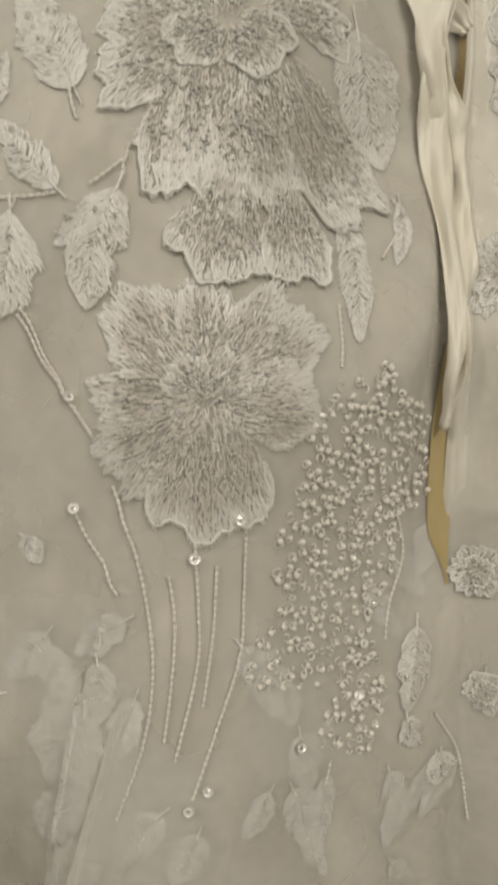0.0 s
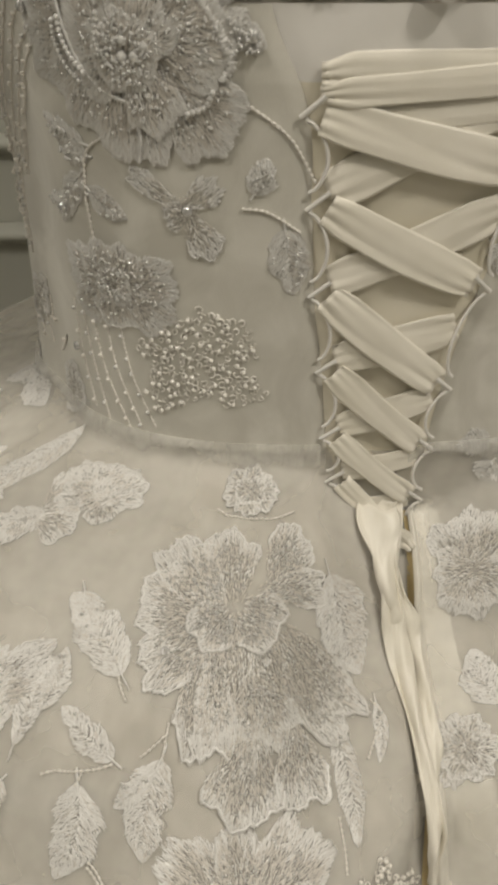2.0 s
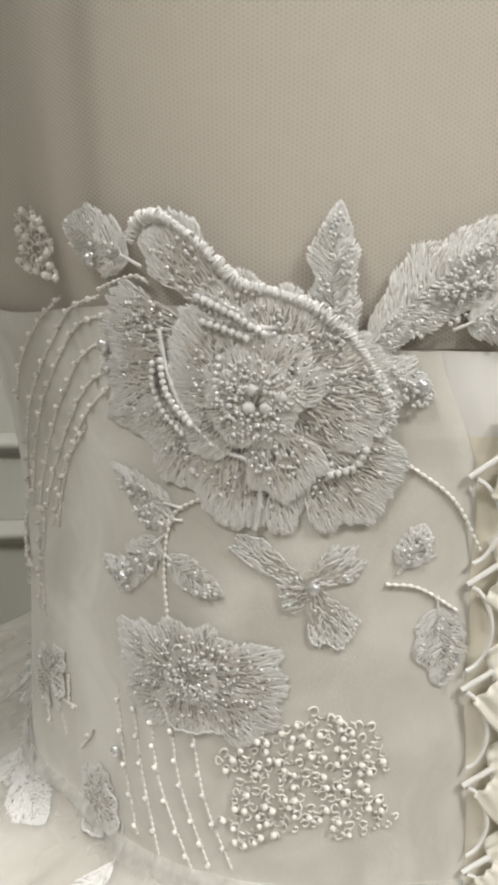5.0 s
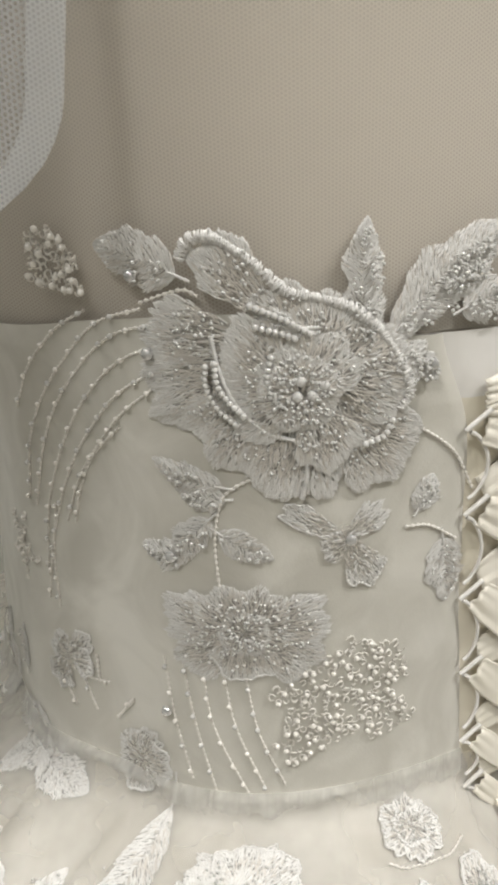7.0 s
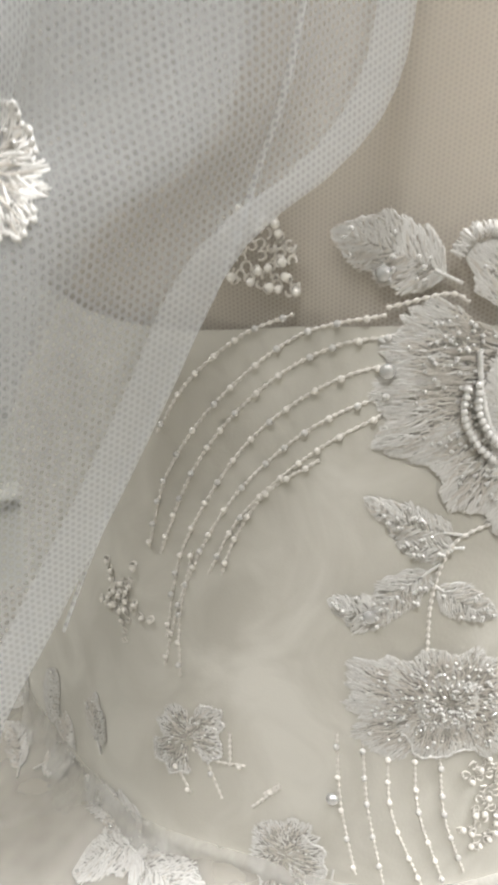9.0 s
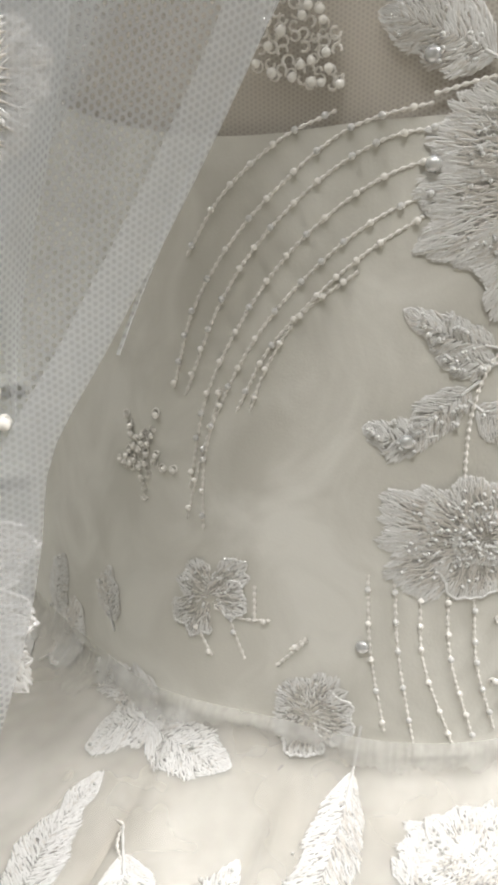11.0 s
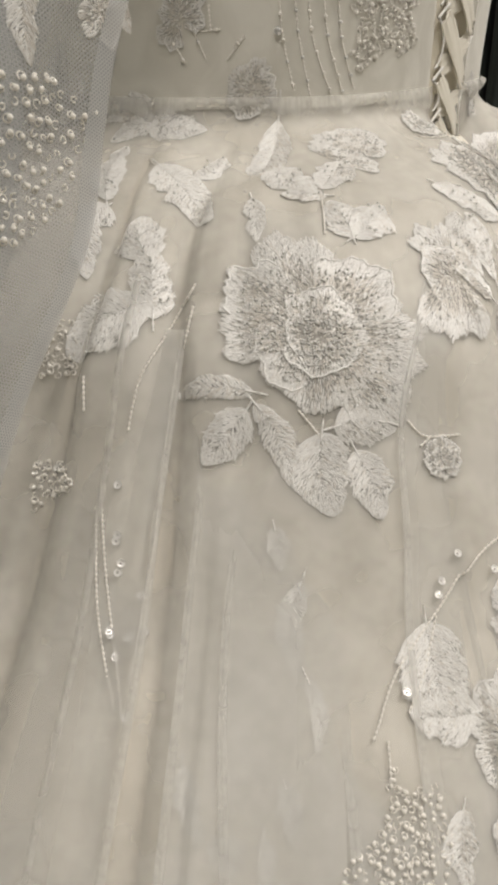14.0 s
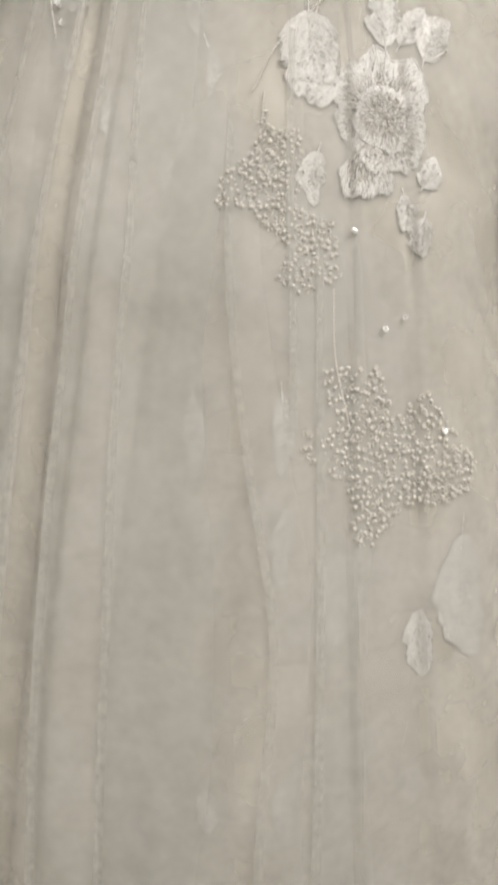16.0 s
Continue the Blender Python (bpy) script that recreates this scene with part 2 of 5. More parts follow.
HALF_WIDTH = curve([1.05, 1.10, 1.17, 1.24, 1.30, 1.38, 1.46, 1.52], [.127, .125, .124, .130, .140, .152, .158, .150])
HALF_DEPTH = curve([1.05, 1.10, 1.17, 1.24, 1.30, 1.38, 1.46, 1.52], [.116, .117, .122, .127, .128, .130, .118, .095])
FLARE = curve([0.0, .3, .6, .775, .82, .864, .9, .936, .985, 1.026, 1.037, 1.055, 1.07, 1.085, 1.1],
              [.78, .69, .56, .445, .412, .383, .352, .317, .283, .256, .243, .216, .185, .15, .13])
BACK_HIGH = curve([0, 6, 12, 21, 34, 53, 80, 180], [.57, .59, .64, .81, .89, 1.0, 1.0, 1.0])
BACK_LOW = curve([0, 8, 18, 28, 38, 53, 80, 180], [.70, .77, .88, .90, .92, 1.0, 1.0, 1.0])
PLEAT_A = curve([.6, .8, .92, 1.0, 1.06, 1.09], [62.5, 62.2, 61.9, 61.4, 61.2, 56.5])
PLEAT_B = curve([.6, .8, .92, 1.0, 1.06, 1.09], [73, 72, 71.5, 70.5, 70.5, 76])
SLIT = curve([.6, .92, .967, 1.047, 1.09], [-5, -5, -4.2, -7.3, -8])


def torso_r(ang, z):
    c, s = np.abs(np.cos(np.radians(ang))), np.abs(np.sin(np.radians(ang)))
    side = step(58, 80, np.abs(ang)) * step(150, 110, np.abs(ang)) * (.0125 + .006 * step(1.18, 1.25, z))
    return ((s / HALF_WIDTH(z))**3 + (c / HALF_DEPTH(z))**3)**(-1 / 3) + side


def fold(ang, z):
    """Pleats of the gathered skirt: soft waves that open downwards, crisp overlaps, and two deep creases."""
    low = step(1.06, .86, z)
    away = step(8, 26, np.abs(ang + 8))
    drift = 3.5 * np.sin(z * 7)
    wave = np.sin(np.radians((ang + drift) * 12 + 40)) * .55 + np.sin(np.radians((ang - drift) * 27 + 200 * z)) * .3
    saw = ((ang + .6 * drift + 2.3 * np.sin(ang * .31)) / 7.3) % 1.0
    lap = saw * step(1.0, .86, saw)
    out = low * away * (.0070 * wave + .0042 * lap)
    puff = np.sin(np.radians(ang * 61 + 90 * np.sin(ang * .23))) * (.6 + .4 * np.sin(ang * .9))
    out = out + .0016 * puff * step(1.088, 1.066, z) * step(.93, 1.03, z) * step(14, 30, np.abs(ang + 8))
    for line, deep, wide in ((PLEAT_A, .007, 1.5), (PLEAT_B, .007, 1.9)):
        d = (ang - line(z)) / (wide * (.6 + .4 * step(1.05, .95, z)))
        out = out - deep * step(1.088, 1.062, z) * np.where(d > 0, np.exp(-d * d * .35), np.exp(-d * d * 3))
    return out


def skirt_r(ang, z):
    d = np.abs(ang + 8)
    k = step(.985, 1.03, z)
    flare = FLARE(z) * (BACK_LOW(d) * (1 - k) + BACK_HIGH(d) * k)
    w = step(WAIST + .002, 1.058, z)
    r = torso_r(ang, WAIST) * (1 - w) + np.maximum(flare, torso_r(ang, WAIST)) * w
    r = r - .050 * np.exp(-((ang - 21) / 7.5)**2) * step(.94, .80, z)
    d = (ang - SLIT(z)) / (1.2 + 1.5 * step(1.0, .97, z))
    slit = .006 * np.exp(-d**4) * step(1.06, 1.03, z) * step(.90, .93, z)
    return r + fold(ang, z) - slit


def dress_r(ang, z):
    return np.where(z > WAIST, torso_r(ang, np.maximum(z, WAIST)), skirt_r(ang, np.minimum(z, WAIST)))


def place(ang, z, out=0.0, r_of=None):
    """Points of the dress at angles (degrees, 0 at the middle of the back, growing to the side) and heights."""
    ang, z = np.asarray(ang, float), np.asarray(z, float)
    r = (r_of or dress_r)(ang, z) + out
    a = np.radians(ang)
    return np.stack([AXIS[0] - r * np.sin(a), AXIS[1] - r * np.cos(a), z + 0 * r], -1)


def gap(p):
    """How far points stand off the dress, along the radius."""
    dx, dy = AXIS[0] - p[..., 0], AXIS[1] - p[..., 1]
    return np.hypot(dx, dy) - dress_r(np.degrees(np.arctan2(dx, dy)), p[..., 2])


def frame_at(ang, z):
    """Place, outward normal, right-hand and upward tangents at a spot of the dress."""
    p = place(ang, z)
    e = 0.004
    up = place(ang, z + e / 2) - place(ang, z - e / 2)
    side = place(ang - 1.5, z) - place(ang + 1.5, z)
    n = np.cross(side, up)
    n = n / np.linalg.norm(n)
    side = np.array([-n[1], n[0], 0.0])
    side = side / np.linalg.norm(side)
    return p, n, side, np.cross(n, side)


def lay(ang, z, uv, h):
    """Lay flat shapes (metres to the right and up from a spot) onto the dress, h above it."""
    p, n, side, up = frame_at(ang, z)
    uv, h = np.asarray(uv, float), np.asarray(h, float)
    q = p + uv[:, :1] * side + uv[:, 1:2] * up
    k = np.zeros(len(q))
    for _ in range(5):
        g = gap(q + k[:, None] * n)
        slope = (gap(q + (k + .0005)[:, None] * n) - g) / .0005
        k = np.clip(k - g / np.maximum(slope, .35), -.03, .03)
    return q + (k + h)[:, None] * n


CAPE_EDGE = curve([.80, .95, 1.01, 1.06, 1.09, 1.11, 1.14, 1.158, 1.172, 1.186, 1.202, 1.22, 1.242, 1.255, 1.263, 1.27, 1.279, 1.288, 1.30, 1.35, 1.6],
                  [-.33, -.245, -.21, -.172, -.162, -.155, -.140, -.134, -.131, -.129, -.119, -.109, -.0995, -.0945, -.088, -.077, -.067, -.062, -.060, -.056, -.04])


def veil_y(x, z):
    """The tulle cape hangs just behind the arm, in soft pleats, and lies on the skirt below."""
    into = np.maximum(CAPE_EDGE(z) - x, 0)
    y = .298 - .013 * step(1.20, 1.285, z) + .05 * into + .0028 * np.sin(into * 130 + 6 * z) * step(0, .03, into) * step(1.0, 1.12, z)
    dx = AXIS[0] - x
    low = z < 1.10
    yy = np.asarray(y, float).copy()
    for _ in range(6 if np.any(low) else 0):
        r = np.hypot(dx, AXIS[1] - yy)
        need = skirt_r(np.degrees(np.arctan2(dx, AXIS[1] - yy)), np.minimum(z, WAIST)) + .009
        yy = np.where(low & (r < need), AXIS[1] - np.sqrt(np.maximum(need**2 - dx**2, 1e-4)), yy)
    return yy


def veil_place(x, z, out=0.0):
    x, z = np.asarray(x, float), np.asarray(z, float)
    return np.stack([x, veil_y(x, z) - out, z + 0 * x], -1)


def veil_frame(x, z):
    p = veil_place(x, z)
    side = veil_place(x + .004, z) - veil_place(x - .004, z)
    up = veil_place(x, z + .004) - veil_place(x, z - .004)
    n = np.cross(side, up)
    n = n / np.linalg.norm(n)
    side = side / np.linalg.norm(side)
    return p, n, side, np.cross(n, side)


DRESS = Sheet(place, frame_at, gap)
def cape_shift(z):
    return .009 * step(1.20, 1.285, z)


CAPE = Sheet(lambda x, z, out=0.0: veil_place(x - cape_shift(z), z, out), lambda x, z: veil_frame(x - cape_shift(z), z), lambda p: veil_y(p[..., 0], p[..., 2]) - p[..., 1])


# ---- the room ----
def wall(name, lo, hi, mat=M_WALL):
    ob = box(name, lo, hi, mat, bevel=0)
    return tagged(ob, label="painted wall of the bridal shop", category="wall", kind="structure")


tagged(box("floor", (-2.6, -3.1, -.1), (2.6, 1.3, 0), M_FLOOR, bevel=0), label="plain beige carpet floor", category="floor", kind="structure")
tagged(box("ceiling", (-2.6, -3.1, 2.7), (2.6, 1.3, 2.8), M_CEILING, bevel=0), label="white painted ceiling", category="ceiling", kind="structure")
back_wall = wall("wall_north", (-2.6, 1.2, 0), (2.6, 1.3, 2.7))
wall("wall_south", (-2.6, -3.1, 0), (2.6, -3.0, 2.7))
wall("wall_west", (-2.6, -3.0, 0), (-2.5, 1.2, 2.7))
wall("wall_east", (2.5, -3.0, 0), (2.6, 1.2, 2.7))


def moulding(z, height, deep):
    """A stepped rail along the back wall."""
    prof = [(0, 0), (deep * .5, height * .08), (deep * .55, height * .3), (deep, height * .42), (deep, height * .7), (deep * .6, height * .8), (deep * .3, height), (0, height)]
    v = [(x, 1.2 - d, z + h) for x in (-2.5, 2.5) for d, h in prof]
    n = len(prof)
    f = [(i, (i + 1) % n, n + (i + 1) % n, n + i) for i in range(n)]
    ob = mesh_object("trim", v, f, [M_WALL], smooth=False)
    return tagged(ob, label="painted moulding rail on the panelled wall", category="moulding", kind="structure")


moulding(.995, .030, .022)
moulding(.866, .034, .026)


def curtain():
    xs = np.linspace(0, 1, 240)
    zs = np.linspace(.02, 2.45, 14)
    v = []
    for z in zs:
        y = .45 + xs * .70
        x = 1.60 + .035 * np.sin(xs * 62) + .012 * np.sin(xs * 131 + z)
        v.append(np.stack([x, y, 0 * x + z], -1))
    ob = mesh_object("curtain", np.concatenate(v), grid_faces(len(zs), len(xs)), [M_CURTAIN])
    ob.modifiers.new("thick", "SOLIDIFY").thickness = .003
    tagged(ob, label="dark green-black curtain hanging in folds by the wall", category="curtain")


curtain()


# an invented overhead panel with an area lamp; no such fitting is in view
def unseen_light_panel(x, y, watts):
    e = new("unseen_light_panel")
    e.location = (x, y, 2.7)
    tagged(e, label="added square white ceiling light panel, unseen, switched on", category="ceiling light", group="ceiling lights")
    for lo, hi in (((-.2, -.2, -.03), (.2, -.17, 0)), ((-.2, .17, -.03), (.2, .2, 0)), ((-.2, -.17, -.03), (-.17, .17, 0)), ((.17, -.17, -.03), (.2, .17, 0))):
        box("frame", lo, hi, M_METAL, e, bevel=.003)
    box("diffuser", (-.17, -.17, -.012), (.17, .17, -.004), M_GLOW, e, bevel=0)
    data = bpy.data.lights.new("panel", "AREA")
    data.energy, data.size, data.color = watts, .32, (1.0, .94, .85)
    lamp = new("added_panel_light", data)
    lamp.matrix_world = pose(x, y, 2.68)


for x, y, w in ADDED_LAMPS:
    unseen_light_panel(x, y, w)


# ---- the mannequin ----
def mannequin():
    a = np.linspace(-180, 180, 97)[:-1]
    zs = np.concatenate([np.linspace(.86, 1.50, 50)])
    v = [place(a, np.full(96, z), -.0045, lambda q, h: torso_r(q, np.maximum(h, 1.05))) for z in zs]
    pile = Pile()
    top = [(1.515, .88), (1.53, .72), (1.545, .55), (1.565, .47), (1.60, .45), (1.63, .44), (1.635, .30), (1.636, .02)]
    ring = v[-1]
    c = np.array([AXIS[0], AXIS[1], 0])
    for z, s in top:
        w = (ring - c) * s + c
        w[:, 2] = z
        v.append(w)
    pile.add(np.concatenate(v), grid_faces(len(v), 96, True))
    prof = [(.018, .9), (.018, .05), (.03, .045), (.15, .03), (.16, .02), (.16, 0), (.001, 0)]
    b = np.radians(np.arange(24) * 15)
    rings = [np.stack([AXIS[0] + r * np.cos(b), AXIS[1] + r * np.sin(b), 0 * b + z], -1) for r, z in prof]
    pile.add(np.concatenate(rings), grid_faces(len(rings), 24, True))
    ob = mesh_object("mannequin", pile.verts(), pile.f, [M_MANNEQUIN])
    tagged(ob, label="headless mannequin covered in beige cloth, wearing the dress", category="mannequin")


mannequin()

# ---- the dress: large pieces ----
dress = new("wedding_dress")
dress.location = (AXIS[0], AXIS[1], 0)
tagged(dress, label="ivory laced wedding dress with embroidered flowers and pearls on a mannequin", category="wedding dress")
bpy.context.view_layer.update()
INV = Matrix.Translation((-AXIS[0], -AXIS[1], 0))


def on_dress(name, verts, faces, mats, parent=None, **kw):
    """A part of the dress, or a piece of such a part."""
    ob = mesh_object(name, np.asarray(verts, float), faces, mats, parent or dress, **kw)
    if parent is None:
        ob.matrix_parent_inverse = INV
    return ob


ANGLES = np.concatenate([np.arange(-180, -42, 3.0), np.arange(-42, 104, .6), np.arange(104, 180, 3.0)])
HEIGHTS = np.concatenate([np.linspace(WAIST, .56, 150), np.linspace(.53, .02, 18)])


def skirt_layer(name, out, mat, label):
    v, uv = [], []
    for z in HEIGHTS:
        p = place(ANGLES, np.full(len(ANGLES), z), out, skirt_r)
        v.append(p)
        uv.append(np.stack([np.radians(ANGLES) * .25, np.full(len(ANGLES), z) * 1.25], -1))
    return on_dress(name, np.concatenate(v), [f[::-1] for f in grid_faces(len(HEIGHTS), len(ANGLES), True)], [mat], label=label, uv=np.concatenate(uv))


skirt_layer("skirt_lining", -.0014, M_LINING, "ivory satin skirt lining with soft folds")
skirt_layer("skirt_overlay", 0.0, M_TULLE, "sheer tulle overlay of the gathered skirt")



def inset(line, low, high, wide, out, label, mat=M_CHAMPAGNE):
    """A strip at the bottom of a pleat: champagne under-layer at A, gap shadow as colour at B."""
    zs = np.linspace(low, high, 90)
    v = [place(line(z) + np.linspace(-.3, 1, 12) * wide * (.35 + .65 * step(1.04, .93, z)) * (.1 + .9 * step(low, low + .018, z)), np.full(12, z), out, skirt_r) for z in zs]
    on_dress("pleat_inset", np.concatenate(v), grid_faces(90, 12), [mat], label=label)


inset(PLEAT_A, .56, 1.072, 1.7, -.0005, "champagne strip in a pleat, for under-layer and gap shade")
# pleat B: the strip's colour stands in for the shadow in the gap
inset(PLEAT_B, .80, 1.072, 1.5, -.0005, "champagne strip in a pleat, for under-layer and gap shade")
inset(lambda z: SLIT(z) - 1.35, .918, 1.06, 1.6, .0005, "gold satin showing in the slit", M_GOLD)



def hem_strip(at, low, high, wide, label):
    """The folded edge of a tulle panel."""
    zs = np.linspace(low, high, 110)
    v, uv = [], []
    for z in zs:
        w = wide / float(skirt_r(np.array(50.0), np.array(z))) * 57.3
        a_ = at(z) - np.linspace(0, w, 7)
        v.append(place(a_, np.full(7, z), .0009 + .0012 * np.sin(np.linspace(0, math.pi, 7)), skirt_r))
        uv.append(np.stack([np.linspace(0, wide, 7), np.full(7, z)], -1))
    on_dress("tulle_hem", np.concatenate(v), grid_faces(110, 7), [M_RUFFLE], label=label, uv=np.concatenate(uv))


hem_strip(lambda z: 66.5 - 6 * (z - 1.0), .80, 1.04, .0030, "folded tulle edge along a pleat")



def tulle_panel(zs, edge, spread, lift):
    """A loose length of tulle over the skirt: one crisp folded edge, the other slipping under its neighbour."""
    line = curve(zs, edge)
    n, rows = 36, 90
    t = np.linspace(0, 1, n)
    hang = lambda a, h: np.maximum(skirt_r(a, h), skirt_r(a + math.copysign(2.5, spread), h))
    for name, mat, w0, count, out in (("tulle_panel", M_VEIL, spread, n, 0.0), ("tulle_hem", M_RUFFLE, math.copysign(.5, spread), 7, .0009)):
        u = np.linspace(0, 1, count)
        v, uv = [], []
        for z in np.linspace(zs[0], zs[-1], rows):
            k = float(step(zs[-1], zs[-1] - .05, z))
            ang = float(line(z)) + w0 * (.3 + .7 * k if count == n else 1) * u
            rise = lift * k - (.0035 * u**1.5 if count == n else 0) - .003 * (1 - k)
            v.append(place(ang, np.full(count, z), rise + out + .0006 * np.sin(u * 9 + z * 30) * u * (1 - u), hang))
            uv.append(np.stack([ang * .006, np.full(count, z)], -1))
        on_dress(name, np.concatenate(v), grid_faces(rows, count), [mat], uv=np.concatenate(uv),
                 label="loose length of sheer tulle over the skirt" if count == n else "folded edge of a length of tulle")


tulle_panel([.56, .89, .94, .97, 1.0, 1.025], [63.3, 62.9, 62.35, 62.1, 61.6, 61.2], 8.5, .0008)
tulle_panel([.56, .81, .90, .95, .98, 1.005], [60.9, 61.1, 60.5, 60.1, 59.8, 60.3], -9, .0012)
tulle_panel([.56, .72, .82, .87, .95, .99], [57.3, 57.5, 57.7, 57.4, 57.7, 56.6], -9, .0011)
tulle_panel([.56, .63, .73, .79, .855, .93], [49.0, 49.0, 48.3, 49.7, 50.9, 51.0], -7, .0007)
tulle_panel([.56, .62, .75, .84, .90], [46.2, 46.0, 45.5, 45.2, 45.0], -9, .0007)
tulle_panel([.80, .955, 1.024, 1.065], [47.0, 46.0, 43.0, 34.0], -7, .0003)
tulle_panel([.56, .75, .88, .93], [31.0, 30.0, 28.0, 26.0], -9, .0007)
tulle_panel([.56, .80, .90, .95], [17.0, 16.0, 14.0, 13.0], -8, .0007)

# edges of the laced opening, by height
LACE_LEFT = curve([1.04, 1.06, 1.09, 1.12, 1.15, 1.18, 1.212, 1.23, 1.26], [3.0, 4.7, 7.2, 8.6, 10.4, 11.2, 12.5, 16, 19])
LACE_RIGHT = curve([1.04, 1.06, 1.10, 1.13, 1.157, 1.18, 1.212, 1.23, 1.26], [-9, -9, -10, -11.8, -14, -16, -18.5, -21, -24])
TOP = curve([-200, -60, -25, 12, 20, 40, 55, 70, 90, 120, 200], [1.25, 1.25, 1.237, 1.237, 1.237, 1.245, 1.243, 1.240, 1.25, 1.27, 1.27])


def bodice():
    n, rows = 260, 60
    v, uv = [], []
    for i in range(rows):
        s = i / (rows - 1)
        t = np.linspace(0, 1, n)
        ang = None
        z = np.full(n, WAIST)
        for _ in range(3):
            left, right = LACE_LEFT(z), 358 + LACE_RIGHT(z)
            ang = left + (right - left) * t
            wrapped = (ang + 180) % 360 - 180
            z = WAIST - .001 + (TOP(wrapped) - WAIST) * s
        edge = np.minimum(t, 1 - t) * 330
        out = -.0002 - .0016 * (1 - step(0, 1.2, edge))
        v.append(place(wrapped, z, out))
        uv.append(np.stack([ang * .0021, z], -1))
    return on_dress("bodice", np.concatenate(v), grid_faces(rows, n), [M_BODICE], label="fitted ivory bodice of tulle over satin", uv=np.concatenate(uv))


bodice()


def modesty_panel():
    n, zs = 40, np.linspace(1.045, 1.236, 60)
    v = []
    for z in zs:
        ang = np.linspace(-34, 22, n)
        v.append(place(ang, np.full(n, z), -.0006 - .0016 * (1 - step(0, 1.5, np.minimum(LACE_LEFT(z) - ang, ang - LACE_RIGHT(z) + 2))) + .0002 * np.sin(z * 300 + ang * .4), torso_r))
    idx = []
    for i in range(len(zs) - 1):
        idx += [1 if zs[i] > 1.216 else 0] * (n - 1)
    on_dress("modesty_panel", np.concatenate(v), grid_faces(len(zs), n), [M_PANEL, M_BAND], index=idx, label="cream satin panel behind the lacing")


modesty_panel()


def illusion_back():
    zs = np.linspace(1.2365, 1.505, 60)
    for a0, a1 in ((-2.4, 175), (-175, -5.4)):
        ang = np.linspace(a0, a1, 150)
        v = [place(ang, np.full(150, z), -.0016 + .0034 * np.exp(-((ang - (a0 if a0 > -100 else a1)) / 1.2)**2), torso_r) for z in zs]
        uv = [np.stack([np.radians(ang) * .135, np.full(150, z)], -1) for z in zs]
        on_dress("illusion_net", np.concatenate(v), grid_faces(60, 150), [M_ILLUSION], uv=np.concatenate(uv), label="beige see-through net over the upper back")


illusion_back()


def waist_ruffle():
    """Gathered tulle that sticks out along the waist seam."""
    ang = np.linspace(8, 352, 1500)
    w = (ang + 180) % 360 - 180
    rng = np.random.default_rng(4)
    wob = np.convolve(rng.normal(0, 1, 1500 + 40), np.ones(41) / 9, "valid")
    v, uv = [], []
    for k, (dz, out) in enumerate(((.004, .0008), (.0015, .0018), (-.0015, .0022), (-.004, .0018))):
        v.append(place(w, WAIST + dz + .0036 * wob * k / 3, .0004 + out + .0012 * wob * (k > 0), lambda a, z: np.maximum(torso_r(a, WAIST), dress_r(a, z))))
        uv.append(np.stack([ang * .0024, np.full(1500, dz)], -1))
    on_dress("waist_ruffle", np.concatenate(v), grid_faces(4, 1500), [M_RUFFLE], uv=np.concatenate(uv), label="gathered white tulle along the waist seam")


waist_ruffle()


# ---- lacing, loops, buttons ----
def ribbon(a, b, wide, lift, seed, name="lacing_ribbon", sag=.0, pinch=.45, n=30):
    """A pleated satin ribbon from spot a to spot b (angle, height)."""
    rng = np.random.default_rng(seed)
    t = np.linspace(0, 1, n)
    ang = a[0] + (b[0] - a[0]) * t
    z = a[1] + (b[1] - a[1]) * t - sag * np.sin(math.pi * t)
    base = place(ang, z, 0, torso_r if min(a[1], b[1]) > 1.05 else None)
    nrm = np.stack([-np.sin(np.radians(ang)), -np.cos(np.radians(ang)), 0 * ang], -1)
    tan = np.gradient(base, axis=0)
    tan /= np.linalg.norm(tan, axis=1)[:, None]
    side = np.cross(nrm, tan)
    w = wide * (pinch + (1 - pinch) * step(0, .14, np.minimum(t, 1 - t))) * (1 + .06 * np.sin(6 * t + seed))
    arch = lift * (.45 + .55 * np.sin(math.pi * t)**.8)
    m = 17
    s = np.linspace(-.5, .5, m)
    ph, k = rng.uniform(0, 6), rng.uniform(.8, 2.2)
    near = 1.0 - .75 * np.sin(math.pi * t)[:, None]**.5
    bend_ = rng.uniform(-2.2, 2.2)
    crease = np.abs(np.sin(math.pi * .7 * k * s[None] + ph + bend_ * t[:, None]**1.4))**.7
    pleat = .0008 * crease * (.25 + near) + .00045 * np.sin(2 * math.pi * 2.9 * s[None] + 2 * ph + 4 * t[:, None]) * near**2
    crown = .0002 * (1 - (2 * s) ** 2)[None]
    v = base[:, None] + side[:, None] * (w[:, None] * s[None])[..., None] + nrm[:, None] * (arch[:, None] + pleat + crown)[..., None]
    ob = on_dress(name, v.reshape(-1, 3), grid_faces(n, m), [M_SATIN])
    mod = ob.modifiers.new("thick", "SOLIDIFY")
    mod.thickness = .0005
    return ob


